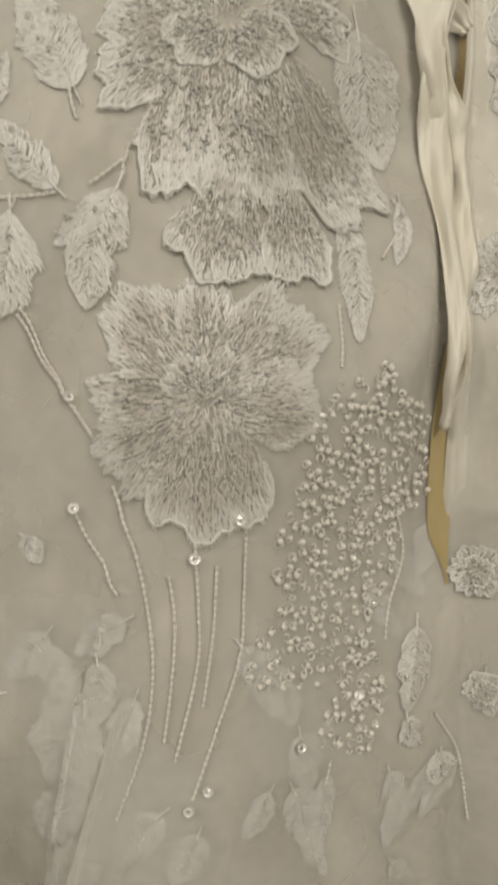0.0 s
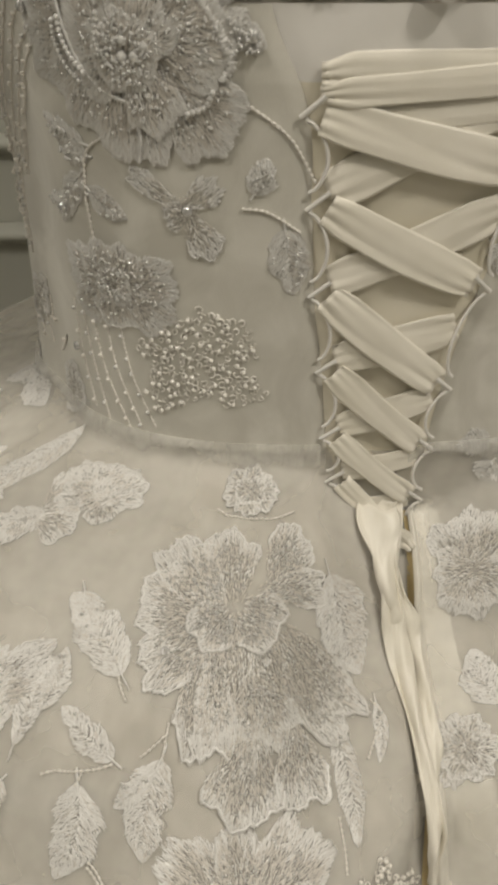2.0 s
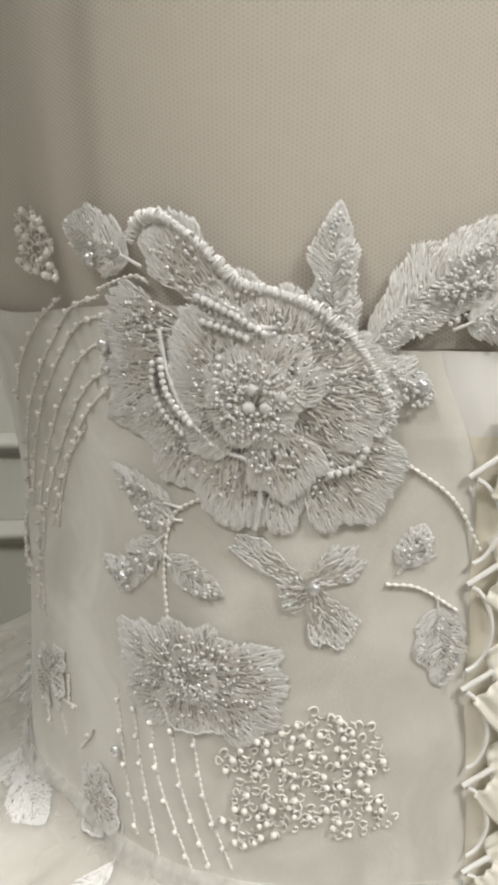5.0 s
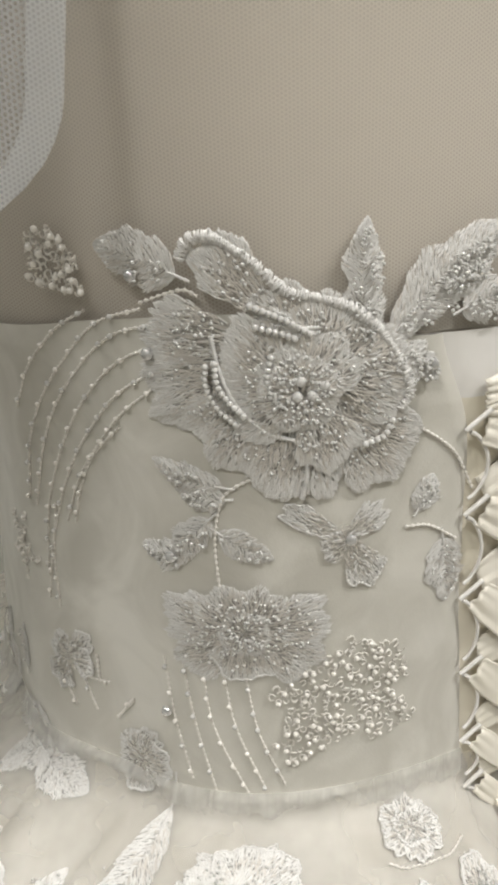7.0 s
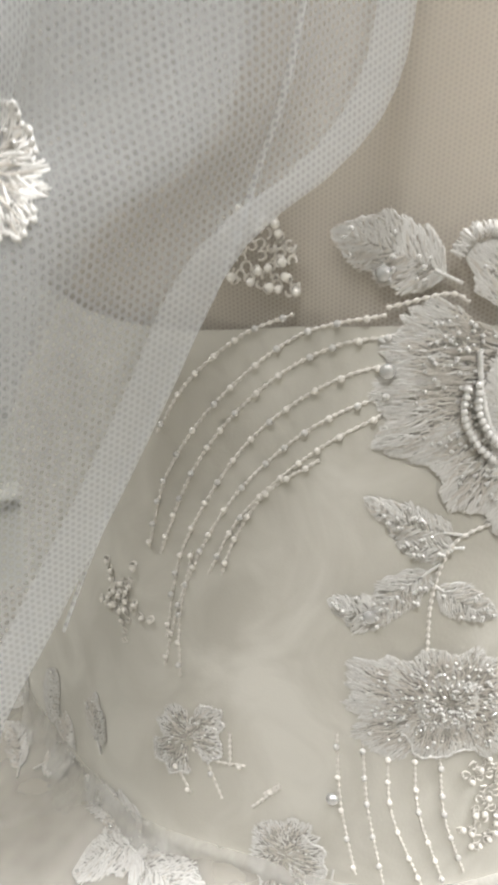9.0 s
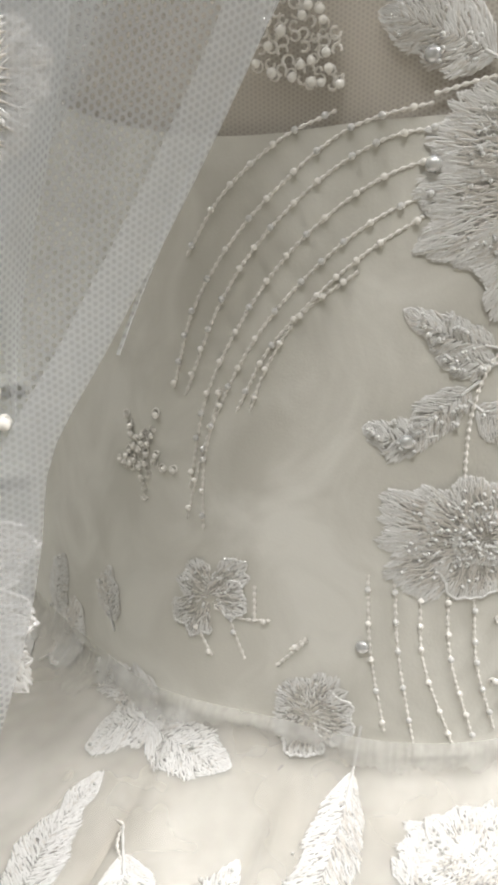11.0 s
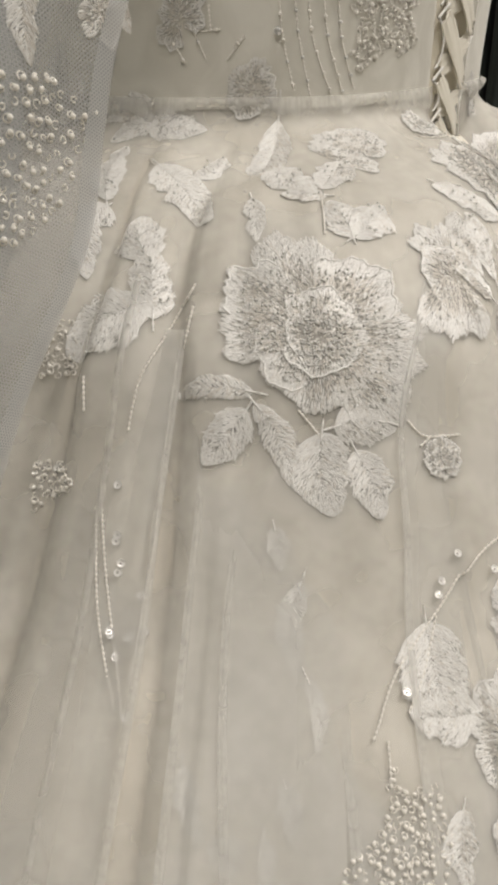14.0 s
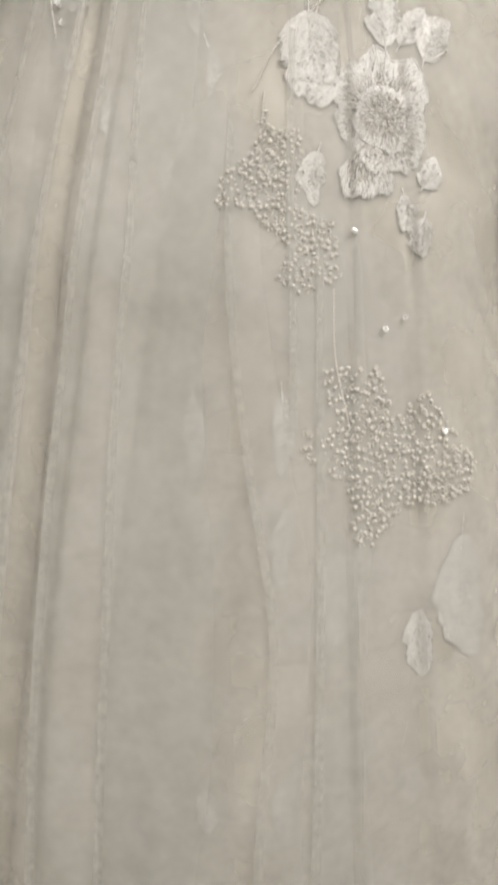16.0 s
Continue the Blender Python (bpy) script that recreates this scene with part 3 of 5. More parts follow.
def lacing():
    left = [1.211, 1.184, 1.155, 1.126, 1.098, 1.078, 1.060]
    right = [1.193, 1.156, 1.118, 1.092, 1.068, 1.050]
    wide = [.0150, .0145, .0145, .0125, .0105, .0095]
    end_l, end_r = (lambda z: float(LACE_LEFT(z)) - 2.3), (lambda z: float(LACE_RIGHT(z)) + .2)
    for i in range(6):
        up = right[i] + .026 - .002 * i
        ribbon((end_l(left[i + 1]), left[i + 1] + .002), (end_r(up), up), wide[i] * .9, .0012, 40 + i, sag=.0004, pinch=.85)
        ribbon((end_l(left[i]), left[i] - .003), (end_r(right[i]), right[i]), wide[i] * .88, .0030, 10 + i, sag=.0008, pinch=.84)
    ribbon((10.5, 1.2185), (-20, 1.2205), .0105, .0018, 7, pinch=.55, sag=-.0006)
    ribbon((10.5, 1.2135), (-20, 1.2190), .0085, .0026, 3, pinch=.5)
    ribbon((8.5, 1.2050), (-20, 1.2130), .0095, .0014, 21, pinch=.6)

    def strand(ang, z, out, radius):
        p = place(ang, z, out, torso_r)
        nr = np.stack([-np.sin(np.radians(ang)), -np.cos(np.radians(ang)), 0 * ang], -1)
        on_dress("cord_loop", *tube(p, nr, radius, 6), [M_BAND])
    # satin cord loops along both edges, each holding a pass of ribbon
    t = np.linspace(0, 1, 22)
    for edge, sign, zs in ((LACE_LEFT, 1, left), (lambda z: LACE_RIGHT(z) - 2, -1, right)):
        for i, z in enumerate(zs):
            a = float(edge(z))
            strand(a + sign * (.6 - 3.2 * t), z - .0035 + .006 * t, .0012 + .0018 * t, .0008)
            if i + 1 < len(zs):
                zz = z - .004 + (zs[i + 1] - z + .006) * t
                strand(edge(zz) + sign * (.3 - 2.5 * np.sin(math.pi * t)**.6), zz, .0014 + .0010 * np.sin(math.pi * t), .0006)


lacing()


def ribbon_tail(path, wide, lift, seed):
    """The loose end of the lacing, hanging in folds down the slit."""
    rng = np.random.default_rng(seed)
    z = np.linspace(path[0][1], path[-1][1], 60)
    ang = curve([p[1] for p in path][::-1], [p[0] for p in path][::-1])(z)
    rr = lambda a, h: skirt_r(a, np.minimum(h, WAIST)) + .0
    down = np.linspace(0, 1, 60)**2
    base = place(ang, z, lift * (1 - down) - .010 * down, lambda a, h: np.maximum(rr(a + 4, h), rr(a - 4, h)) - .004)
    nrm = np.stack([-np.sin(np.radians(ang)), -np.cos(np.radians(ang)), 0 * ang], -1)
    m = 19
    s = np.linspace(-.5, .5, m)
    t = np.linspace(0, 1, 60)
    w = wide * (.85 + .25 * np.sin(15 * t + seed) + .1 * np.sin(31 * t)) * (1 - .6 * t**2)
    fold_ = .0034 * np.abs(np.sin(math.pi * 1.1 * s[None] + 4 * t[:, None] + seed)) + .0016 * np.sin(2 * math.pi * .9 * s[None] - 11 * t[:, None]) + .0016 * np.abs(np.sin(15 * t[:, None] + 2.2 * s[None] + seed))**.6 + .0008 * np.abs(np.sin(9 * s[None] + 23 * t[:, None]))
    side = np.array([1.0, 0, 0])
    v = base[:, None] + side * (w[:, None] * s[None])[..., None] + nrm[:, None] * fold_[..., None]
    ob = on_dress("ribbon_tail", v.reshape(-1, 3), grid_faces(60, m), [M_SATIN], label="loose cream ribbon end hanging in folds")
    ob.modifiers.new("thick", "SOLIDIFY").thickness = .0005


def placket():
    """The smooth satin edge of the skirt beside the slit, rolled along its free side."""
    zs, n = np.linspace(.915, 1.062, 90), 30
    t = np.linspace(0, 1, n)
    v = []
    for z in zs:
        ang = float(SLIT(z)) - 1.25 - .25 * math.sin(z * 60) - 7.5 * t
        ridge = .0030 * np.exp(-((t - .07) / .07)**2) + .0012 * np.sin(t * 9 + z * 40) * t * (1 - t)
        v.append(place(ang, np.full(n, z), -.0002 - .003 * t**4 + ridge * float(step(.915, .95, z)) - .006 * float(step(.945, .915, z)), lambda a, h: skirt_r(np.minimum(a, SLIT(h) - 3), h)))
    on_dress("placket", np.concatenate(v), grid_faces(90, n), [M_PLACKET], label="smooth cream satin edge beside the slit")


placket()
ribbon_tail([(-2.5, 1.066), (-3.2, 1.050), (-5.4, 1.030), (-6.6, 1.010), (-5.8, .990)], .014, .004, 1)
ribbon_tail([(-5.5, 1.066), (-3.8, 1.045), (-4.6, 1.015), (-5.4, .985), (-5.0, .965)], .010, .001, 2)


def button(z):
    prof = [(0, .0058), (.0026, .0055), (.0046, .0046), (.0058, .0030), (.0060, .0014), (.0056, .0002), (.004, -.0008), (0, -.001)]
    p, n, side, up = frame_at(-3.6, z)
    b = np.radians(np.arange(20) * 18)
    v = np.concatenate([p + n * (.0022 + h) + r * .84 * (np.cos(b)[:, None] * side * .92 + np.sin(b)[:, None] * up * 1.05) for r, h in prof])
    on_dress("button", v, grid_faces(len(prof), 20, True), [M_BUTTON], label="round white satin-covered button")


for i in range(9):
    button(1.2415 + .0128 * i)


# ---- embroidery ----
def stitches(pile, a, b, wide, high, lift0, lift1, mats, bend):
    """Many stitches at once: thin ridges from a to b on the flat pattern."""
    d = b - a
    l = np.hypot(d[:, 0], d[:, 1])[:, None] + 1e-9
    nrm = np.stack([-d[:, 1], d[:, 0]], -1) / l
    rows = []
    for t, w, h in ((0, .45, .2), (.3, 1, 1), (.7, 1, 1), (1, .45, .2)):
        c = a + d * t + nrm * l * (bend * t * (1 - t))[:, None]
        base = lift0 + (lift1 - lift0) * t
        for k, up in ((.5, 0), (0, 1), (-.5, 0)):
            rows.append(np.concatenate([c + nrm * (wide * w * k)[:, None], (base + high * h * up)[:, None]], 1))
    v = np.stack(rows, 1).reshape(-1, 3)
    quad = np.array([(k * 3 + j, k * 3 + j + 1, k * 3 + j + 4, k * 3 + j + 3) for k in range(3) for j in range(2)])
    f = (np.arange(len(a))[:, None, None] * 12 + quad[None]).reshape(-1, 4)
    pile.add(v, f, 0)
    pile.m[-len(f):] = np.repeat(mats, 6).tolist()


def petal_pattern(rng, L, W, lift, dense=1.0, shade=.3, rim=.5, cord_r=.00042, long=1.0, fill=.5):
    """A stitched petal, broad at its base: a ground, bands of short stitches, a corded rim. Metres; x runs to the tip."""
    pile = Pile()
    back = .38 * L
    half = math.asin(min(.95, W / 2 / (back + .72 * L)))
    ph, lobes = rng.uniform(0, 6), rng.integers(2, 5)

    def edge(q):
        x = q / half
        return L * (1 - .30 * np.abs(x)**3.0) * (1 + .06 * np.sin(lobes * 2.2 * x + ph) + .035 * np.sin(11 * x + 2 * ph) + .015 * np.sin(29 * x + ph))

    def high(rho, q):
        return .0001 + lift * rho * (1.02 - rho) * 2 * (1 + .4 * np.sin(3.1 * q / half + ph)) + .00006 * np.sin(rho * 6 + ph)

    def spot(rho, q):
        r = back + rho * edge(q)
        return np.stack([r * np.cos(q) - back, r * np.sin(q)], -1)
    qs, rs = np.linspace(-half * .96, half * .96, 15), np.linspace(0, .94, 9)
    grid = np.array([(*spot(r, np.array(q)), high(r, q)) for r in rs for q in qs])
    cells = grid_faces(9, 15)
    solid = fill + rng.uniform(-.12, .12)
    pile.add(grid, cells, 0)
    pile.m[-len(cells):] = [3 if (i // 14 + .5) / 8 + .10 * math.sin(1.7 * (i % 14) + ph) > solid else 0 for i in range(len(cells))]
    bands = max(int(L / .0013), 5)
    for k in range(bands):
        lo = (k + .2) / bands - .03
        white = float(step(fill - .1, fill + .3, lo))
        n = max(int(dense * (.55 + .75 * white) * 2 * half * (back + lo * L) * 1000 / .56), 4)
        q = -half + 2 * half * (np.arange(n) + rng.uniform(0, 1, n)) / n
        r0 = lo + rng.uniform(-.5, .5, n) / bands
        size = long * rng.uniform(.0014, .0030, n) * (1 + .4 * white)
        r1 = np.minimum(r0 + size / L, 1.0 + .035 * rng.random(n))
        q2 = np.clip(q + rng.normal(0, .34 - .2 * white, n) * size / (back + .6 * L), -half * 1.03, half * 1.03)
        tone = .5 + .5 * np.sin(9 * lo + 2.5 * q / half + ph)
        sh = shade * (1.9 - 1.8 * white) * (.4 + 1.2 * tone)
        stitches(pile, spot(r0, q), spot(r1, q2), rng.uniform(.00028, .00052, n), rng.uniform(.00010, .00034, n), high(r0, q) + .00002, high(r1, q2) + .00003,
                 np.where(rng.random(n) < sh, 2, 1), rng.normal(0, .15, n))
    if rng.random() < rim:
        q = np.linspace(-half * .98, half * .98, 60)
        path = np.concatenate([spot(np.full(60, .985), q), (high(1.0, q) + .0001)[:, None]], 1)
        pile.add(*tube(path, np.tile([0, 0, 1.0], (60, 1)), cord_r, 5, .42, .0013), 1)
    return pile, half, spot, high


def leaf_pattern(rng, L, W, lift, shade=.3):
    """A satin-stitched leaf: slanting stitches from a midrib to both edges."""
    pile = Pile()
    ph = rng.uniform(0, 6)
    bow = rng.uniform(-.12, .12)

    notch = rng.uniform(.45, .82, 2)
    deep = rng.uniform(.0, .45, 2)

    def half(s, w=0.0):
        cut = np.where(np.asarray(w) > 0, deep[0] * np.exp(-((s - notch[0]) / .06)**2), deep[1] * np.exp(-((s - notch[1]) / .06)**2))
        return W / 2 * np.sin(math.pi * np.clip(s, 0, 1)**.85)**.7 * (1 + .09 * np.sin(15 * s + ph) + .06 * np.sin(37 * s + 2 * ph) - cut)

    def mid(s):
        return bow * L * np.sin(math.pi * s)

    def high(s, w):
        return .0001 + .6 * lift * (1 - np.minimum(np.abs(w), 1)**2) * np.sin(math.pi * np.clip(s, .02, .98))
    ss, ws = np.linspace(.03, .97, 14), np.linspace(-.94, .94, 7)
    pile.add([(s * L, mid(s) + w * float(half(s, w)), high(s, w)) for s in ss for w in ws], grid_faces(14, 7), 3)
    n = max(int(L * 1000 / .46), 8)
    two = rng.random() < .5
    for sign in (-1, 1):
        lanes = max(int(W / .0022), 3)
        for lane in range(lanes):
            s = (np.arange(n) + rng.uniform(0, 1, n)) / n * .95
            w0 = (lane + rng.uniform(-.35, .35, n)) / lanes
            w1 = np.minimum(w0 + rng.uniform(.0012, .0026, n) / (W / 2), 1.0 + .10 * rng.random(n))
            s2 = np.minimum(s + rng.uniform(.0010, .0022, n) / L, 1.0)
            a = np.stack([s * L, mid(s) + sign * w0 * half(s, sign)], -1)
            b = np.stack([s2 * L, mid(s2) + sign * w1 * half(s2, sign)], -1)
            dark = shade * (1.3 if sign > 0 and two else .3)
            stitches(pile, a, b, rng.uniform(.00028, .00052, n), rng.uniform(.00010, .00034, n), high(s, w0) + .00002, high(s2, w1) + .00002, np.where(rng.random(n) < dark, 2, 1), rng.normal(0, .12, n))
    t = np.linspace(-.16, .10, 12)
    path = np.stack([t * L, mid(t), high(np.maximum(t, 0), 0) + .0001], -1)
    pile.add(*tube(path, np.tile([0, 0, 1.0], (12, 1)), .0004, 5, .3, .001), 1)
    return pile


def turn(verts, phi):
    c, s = math.cos(radians(phi)), math.sin(radians(phi))
    return np.stack([verts[:, 0] * c - verts[:, 1] * s, verts[:, 0] * s + verts[:, 1] * c], -1), verts[:, 2]


FLOSS = [M_GROUND, M_THREAD, M_SHADE, M_FILL]


def flower(name, rows, label, owner, sheet, seed, lift=.0012, beads=14, bead_r=.00042, dense=1.0, shade=.3, rise=.00008, rim=.45, cord_r=.00036, long=1.0, fill=.5):
    """An embroidered flower; each row is a petal: spot (two numbers), direction, length and width in mm."""
    rng = np.random.default_rng(seed)
    seeds = Pile()
    made = []
    for i, (a, z, phi, L, W) in enumerate(rows):
        pile, half, spot, high = petal_pattern(rng, L / 1000, W / 1000, lift, dense, shade, rim, cord_r, long, fill)
        uv, h = turn(pile.verts(), phi)
        made.append((sheet.lay(a, z, uv, h + rise * i), pile))
        for _ in range(beads):
            q, r = rng.uniform(-.85, .85) * half, rng.uniform(.12, .8)
            xy = spot(r, np.array(q))
            flat, hh = turn(np.array([[xy[0], xy[1], float(high(r, q)) + .0005]]), phi)
            c = sheet.lay(a, z, flat, hh + rise * i)[0]
            seeds.add(BALL_SMALL[0] * bead_r * rng.uniform(.8, 1.25) + c, BALL_SMALL[1])
    a, z, _, L, W = rows[0]
    b = np.radians(np.arange(20) * 18)
    ring = np.concatenate([[[0, 0]]] + [np.stack([np.cos(b), np.sin(b)], -1) * .22 * L / 1000 * k for k in (.5, 1)])
    fan = [np.array([(0, 1 + i, 1 + (i + 1) % 20) for i in range(20)]), np.array([(1 + i, 21 + i, 21 + (i + 1) % 20, 1 + (i + 1) % 20) for i in range(20)])]
    head = owner(name, sheet.lay(a, z, ring, np.full(41, .00025)), fan, [M_GROUND], label=label)
    tagged(owner("beading", seeds.verts(), seeds.f, [M_BEAD], head, label="tiny glass seed beads"), kind="stuff")
    for v, pile in made:
        owner("petal", v, pile.f, FLOSS, head, index=pile.m)
    return head


def leaf(row, owner, sheet, seed, lift=.0006, shade=.3, label="white satin-stitched leaf", floss=FLOSS, out=0.0, beads=0):
    rng = np.random.default_rng(seed)
    a, z, phi, L, W = row
    pile = leaf_pattern(rng, L / 1000, W / 1000, lift, shade)
    uv, h = turn(pile.verts(), phi)
    ob = owner("leaf", sheet.lay(a, z, uv, h + out), pile.f, floss, index=pile.m, label=label)
    if beads:
        s, w = rng.uniform(.08, .92, beads), rng.uniform(-.75, .75, beads)
        flat, hh = turn(np.stack([s * L / 1000, w * W / 2000 * np.sin(math.pi * s), 0 * s + .0010 + lift], -1), phi)
        seeds = Pile()
        for c in sheet.lay(a, z, flat, hh):
            seeds.add(BALL_SMALL[0] * rng.uniform(.0004, .0007) + c, BALL_SMALL[1])
        tagged(owner("beading", seeds.verts(), seeds.f, [M_BEAD], ob), kind="stuff")
    return ob


def rosette(a, z, d, seed, owner, sheet):
    rows = [(a, z, 60 * k + 15, d * .5, d * .48) for k in range(6)] + [(a, z, 90 * k + 40, d * .3, d * .32) for k in range(4)]
    flower("rosette", rows, "small round embroidered rosette", owner, sheet, seed, .0006, 5, .0004, shade=.45, rim=.8)


def smooth_line(points, gap_mm=.5):
    """A smooth run of spots through a few given ones."""
    p = np.array(points, float)
    k = np.arange(len(p))
    t = np.linspace(0, len(p) - 1, 40 * (len(p) - 1))
    return np.stack([curve(k, p[:, 0])(t), curve(k, p[:, 1])(t)], -1)


def cord(points, owner, sheet, radius=.0004, label="chain-stitched cord", out=.0003, mat=M_CORD, knots=.45, every=.0019):
    q = smooth_line(points)
    p = sheet.place(q[:, 0], q[:, 1], out)
    step_ = np.concatenate([[0], np.cumsum(np.linalg.norm(np.diff(p, axis=0), axis=1))])
    n = max(int(step_[-1] / .0004), 6)
    s = np.linspace(0, step_[-1], n)
    p = np.stack([np.interp(s, step_, p[:, i]) for i in range(3)], -1)
    nr = np.array([sheet.frame(np.interp(x, step_, q[:, 0]), np.interp(x, step_, q[:, 1]))[1] for x in s[::8]])
    nr = np.stack([np.interp(s, s[::8], nr[:, i]) for i in range(3)], -1)
    nr /= np.linalg.norm(nr, axis=1)[:, None]
    owner("cord", *tube(p, nr, radius, 8, knots, every), [mat], label=label)
    return p, nr


PEARL_MESH = bpy.data.meshes.new("pearl")
PEARL_MESH.from_pydata(BALL[0].tolist(), [], BALL[1])
PEARL_MESH.polygons.foreach_set("use_smooth", np.ones(len(PEARL_MESH.polygons), bool))
PEARL_MESH.materials.append(M_PEARL)
BEAD_MESH = PEARL_MESH.copy()
BEAD_MESH.materials[0] = M_BEAD


def pearl(centre, r, parent, inverse=None, mesh=PEARL_MESH, name="pearl"):
    ob = new(name, mesh)
    ob.parent = parent
    if inverse is not None:
        ob.matrix_parent_inverse = inverse
    ob.matrix_basis = Matrix.LocRotScale(Vector(centre), None, (r, r, r))
    return ob


def inside(p, poly):
    x, y = p
    hit = False
    for (x0, y0), (x1, y1) in zip(poly, poly[1:] + poly[:1]):
        if (y0 > y) != (y1 > y) and x < (x1 - x0) * (y - y0) / (y1 - y0) + x0:
            hit = not hit
    return hit


def pearl_cluster(outline, owner, sheet, seed, r=.00092, apart=.0023, most=400, share=.42):
    """Pearls sewn close together inside an outline, each held by a twist of thread."""
    rng = np.random.default_rng(seed)
    o = np.array(outline)
    lo, hi = o.min(0), o.max(0)
    spots, kept = [], []
    for _ in range(7000):
        q = lo + (hi - lo) * rng.random(2)
        if not inside(q, outline):
            continue
        p = sheet.place(q[0], q[1], r * .8)
        if all(np.linalg.norm(p - k) > apart for k in kept):
            kept.append(p)
            spots.append(q)
        if len(kept) >= most:
            break
    twists = Pile()
    for q, p in zip(spots, kept):
        _, n, side, up = sheet.frame(*q)
        b = rng.uniform(0, 6.3)
        d = side * math.cos(b) + up * math.sin(b)
        e = np.cross(n, d)
        wide = rng.uniform(.8, 1.25) * .0010
        path = np.array([p - n * r * .55 + wide * (d * (math.cos(t) - .6) + e * math.sin(t)) + n * .0003 * math.sin(1.7 * t) for t in np.linspace(.5, rng.uniform(4.6, 6.0), 9)])
        twists.add(*tube(path, np.tile(n, (9, 1)), .00030, 5, .3, .0008))
    head = owner("pearl_applique", twists.verts(), twists.f, [M_CORD], label="cluster of small ivory pearls sewn on with thread")
    tagged(head, kind="stuff")
    for p in kept:
        if rng.random() < share:
            pearl(p, r * rng.uniform(.85, 1.12), head)


def sequin(a, z, owner, sheet, d=.0030):
    """A cupped sequin with a hole, tilted a little."""
    p, n, side, up = sheet.frame(a, z)
    rng = np.random.default_rng(int(abs(a * 977) + z * 5003))
    n2 = n + side * rng.uniform(-.35, .35) + up * rng.uniform(-.1, .5)
    n2 /= np.linalg.norm(n2)
    s2 = np.cross(up, n2)
    s2 /= np.linalg.norm(s2)
    u2 = np.cross(n2, s2)
    b = np.radians(np.arange(14) * 360 / 14)
    prof = [(.16, .0003), (.30, .0001), (.42, .0003), (.5, .0007), (.42, .0001), (.16, .0001)]
    v = np.concatenate([p + n2 * (.0009 + h) + d * r * (np.cos(b)[:, None] * s2 + np.sin(b)[:, None] * u2) for r, h in prof])
    owner("sequin", v, grid_faces(len(prof), 14, True), [M_SEQUIN])


def stone(a, z, owner, sheet, d=.0035, out=.0012):
    """A faceted rhinestone in its setting."""
    p, n, side, up = sheet.frame(a, z)
    b = np.radians(np.arange(8) * 45)
    prof = [(.5, 0), (.5, .0004), (.42, .0009), (.26, .0014), (.001, .0014)]
    v = np.concatenate([p + n * (out + h) + d * r * (np.cos(b + k * .39)[:, None] * side + np.sin(b + k * .39)[:, None] * up) for k, (r, h) in enumerate(prof)])
    owner("rhinestone", v, grid_faces(len(prof), 8, True), [M_STONE], smooth=False)


PEONY = [
    (18.06, 1.0585, 155, 27.8, 28.9), (18.21, 1.0580, 110, 32.0, 24.0), (17.31, 1.0604, 87, 26.4, 25.0),
    (14.15, 1.0609, -7, 26.8, 14.6), (12.87, 1.0619, 31, 23.2, 18.8), (17.60, 1.0570, -153, 31.6, 20.6),
    (18.59, 1.0533, -97, 36.2, 21.7), (15.50, 1.0573, -94, 44.6, 40.0), (13.89, 1.0462, -88, 26.6, 23.9),
    (11.27, 1.0498, -74, 45.3, 30.4), (13.21, 1.0303, -116, 25.8, 28.1), (9.60, 1.0249, -113, 24.8, 23.8),
    (17.20, 1.0587, -141, 15.2, 18.3), (15.72, 1.0587, -42, 14.9, 23.1),
]
BLOOM = [
    (11.91, 0.9947, 131, 31.2, 24.4), (11.83, 0.9962, 86, 25.0, 16.9), (11.26, 0.9950, 34, 32.7, 28.1),
    (10.94, 0.9919, -3, 26.3, 24.4), (11.39, 0.9910, -89, 32.3, 33.7), (12.09, 0.9917, -140, 29.0, 20.7),
    (12.17, 0.9932, -177, 26.5, 16.2), (11.66, 0.9932, 40, 14.0, 13.6), (11.66, 0.9932, 129, 12.0, 13.2),
]
ROSE = [
    (50.95, 1.0280, 108, 40.3, 31.7), (50.36, 1.0282, 49, 32.4, 35.5), (50.08, 1.0242, -3, 34.2, 32.8),
    (50.14, 1.0215, -42, 33.4, 30.4), (50.93, 1.0200, -85, 19.6, 47.6), (52.03, 1.0224, -148, 18.1, 27.0),
    (52.39, 1.0251, 171, 28.2, 27.1), (51.94, 1.0277, 142, 32.9, 26.2), (50.82, 1.0255, 88, 18.2, 24.2),
    (50.47, 1.0242, 27, 14.6, 22.1), (50.88, 1.0227, -83, 11.9, 25.8), (51.22, 1.0246, -172, 10.0, 20.9),
]
LOW_ROSE = [
    (39.67, 0.9038, 65, 26.8, 41.5), (40.37, 0.9062, 121, 18.9, 21.5), (40.56, 0.9019, -159, 15.7, 26.5),
    (38.95, 0.9014, -11, 15.1, 27.1), (40.91, 0.8931, -104, 21.4, 26.3), (39.55, 0.8975, -82, 18.3, 32.4),
    (39.67, 0.9038, 119, 11.9, 20.8), (39.54, 0.9022, 21, 13.6, 20.9), (39.80, 0.9010, -121, 12.7, 27.0),
]
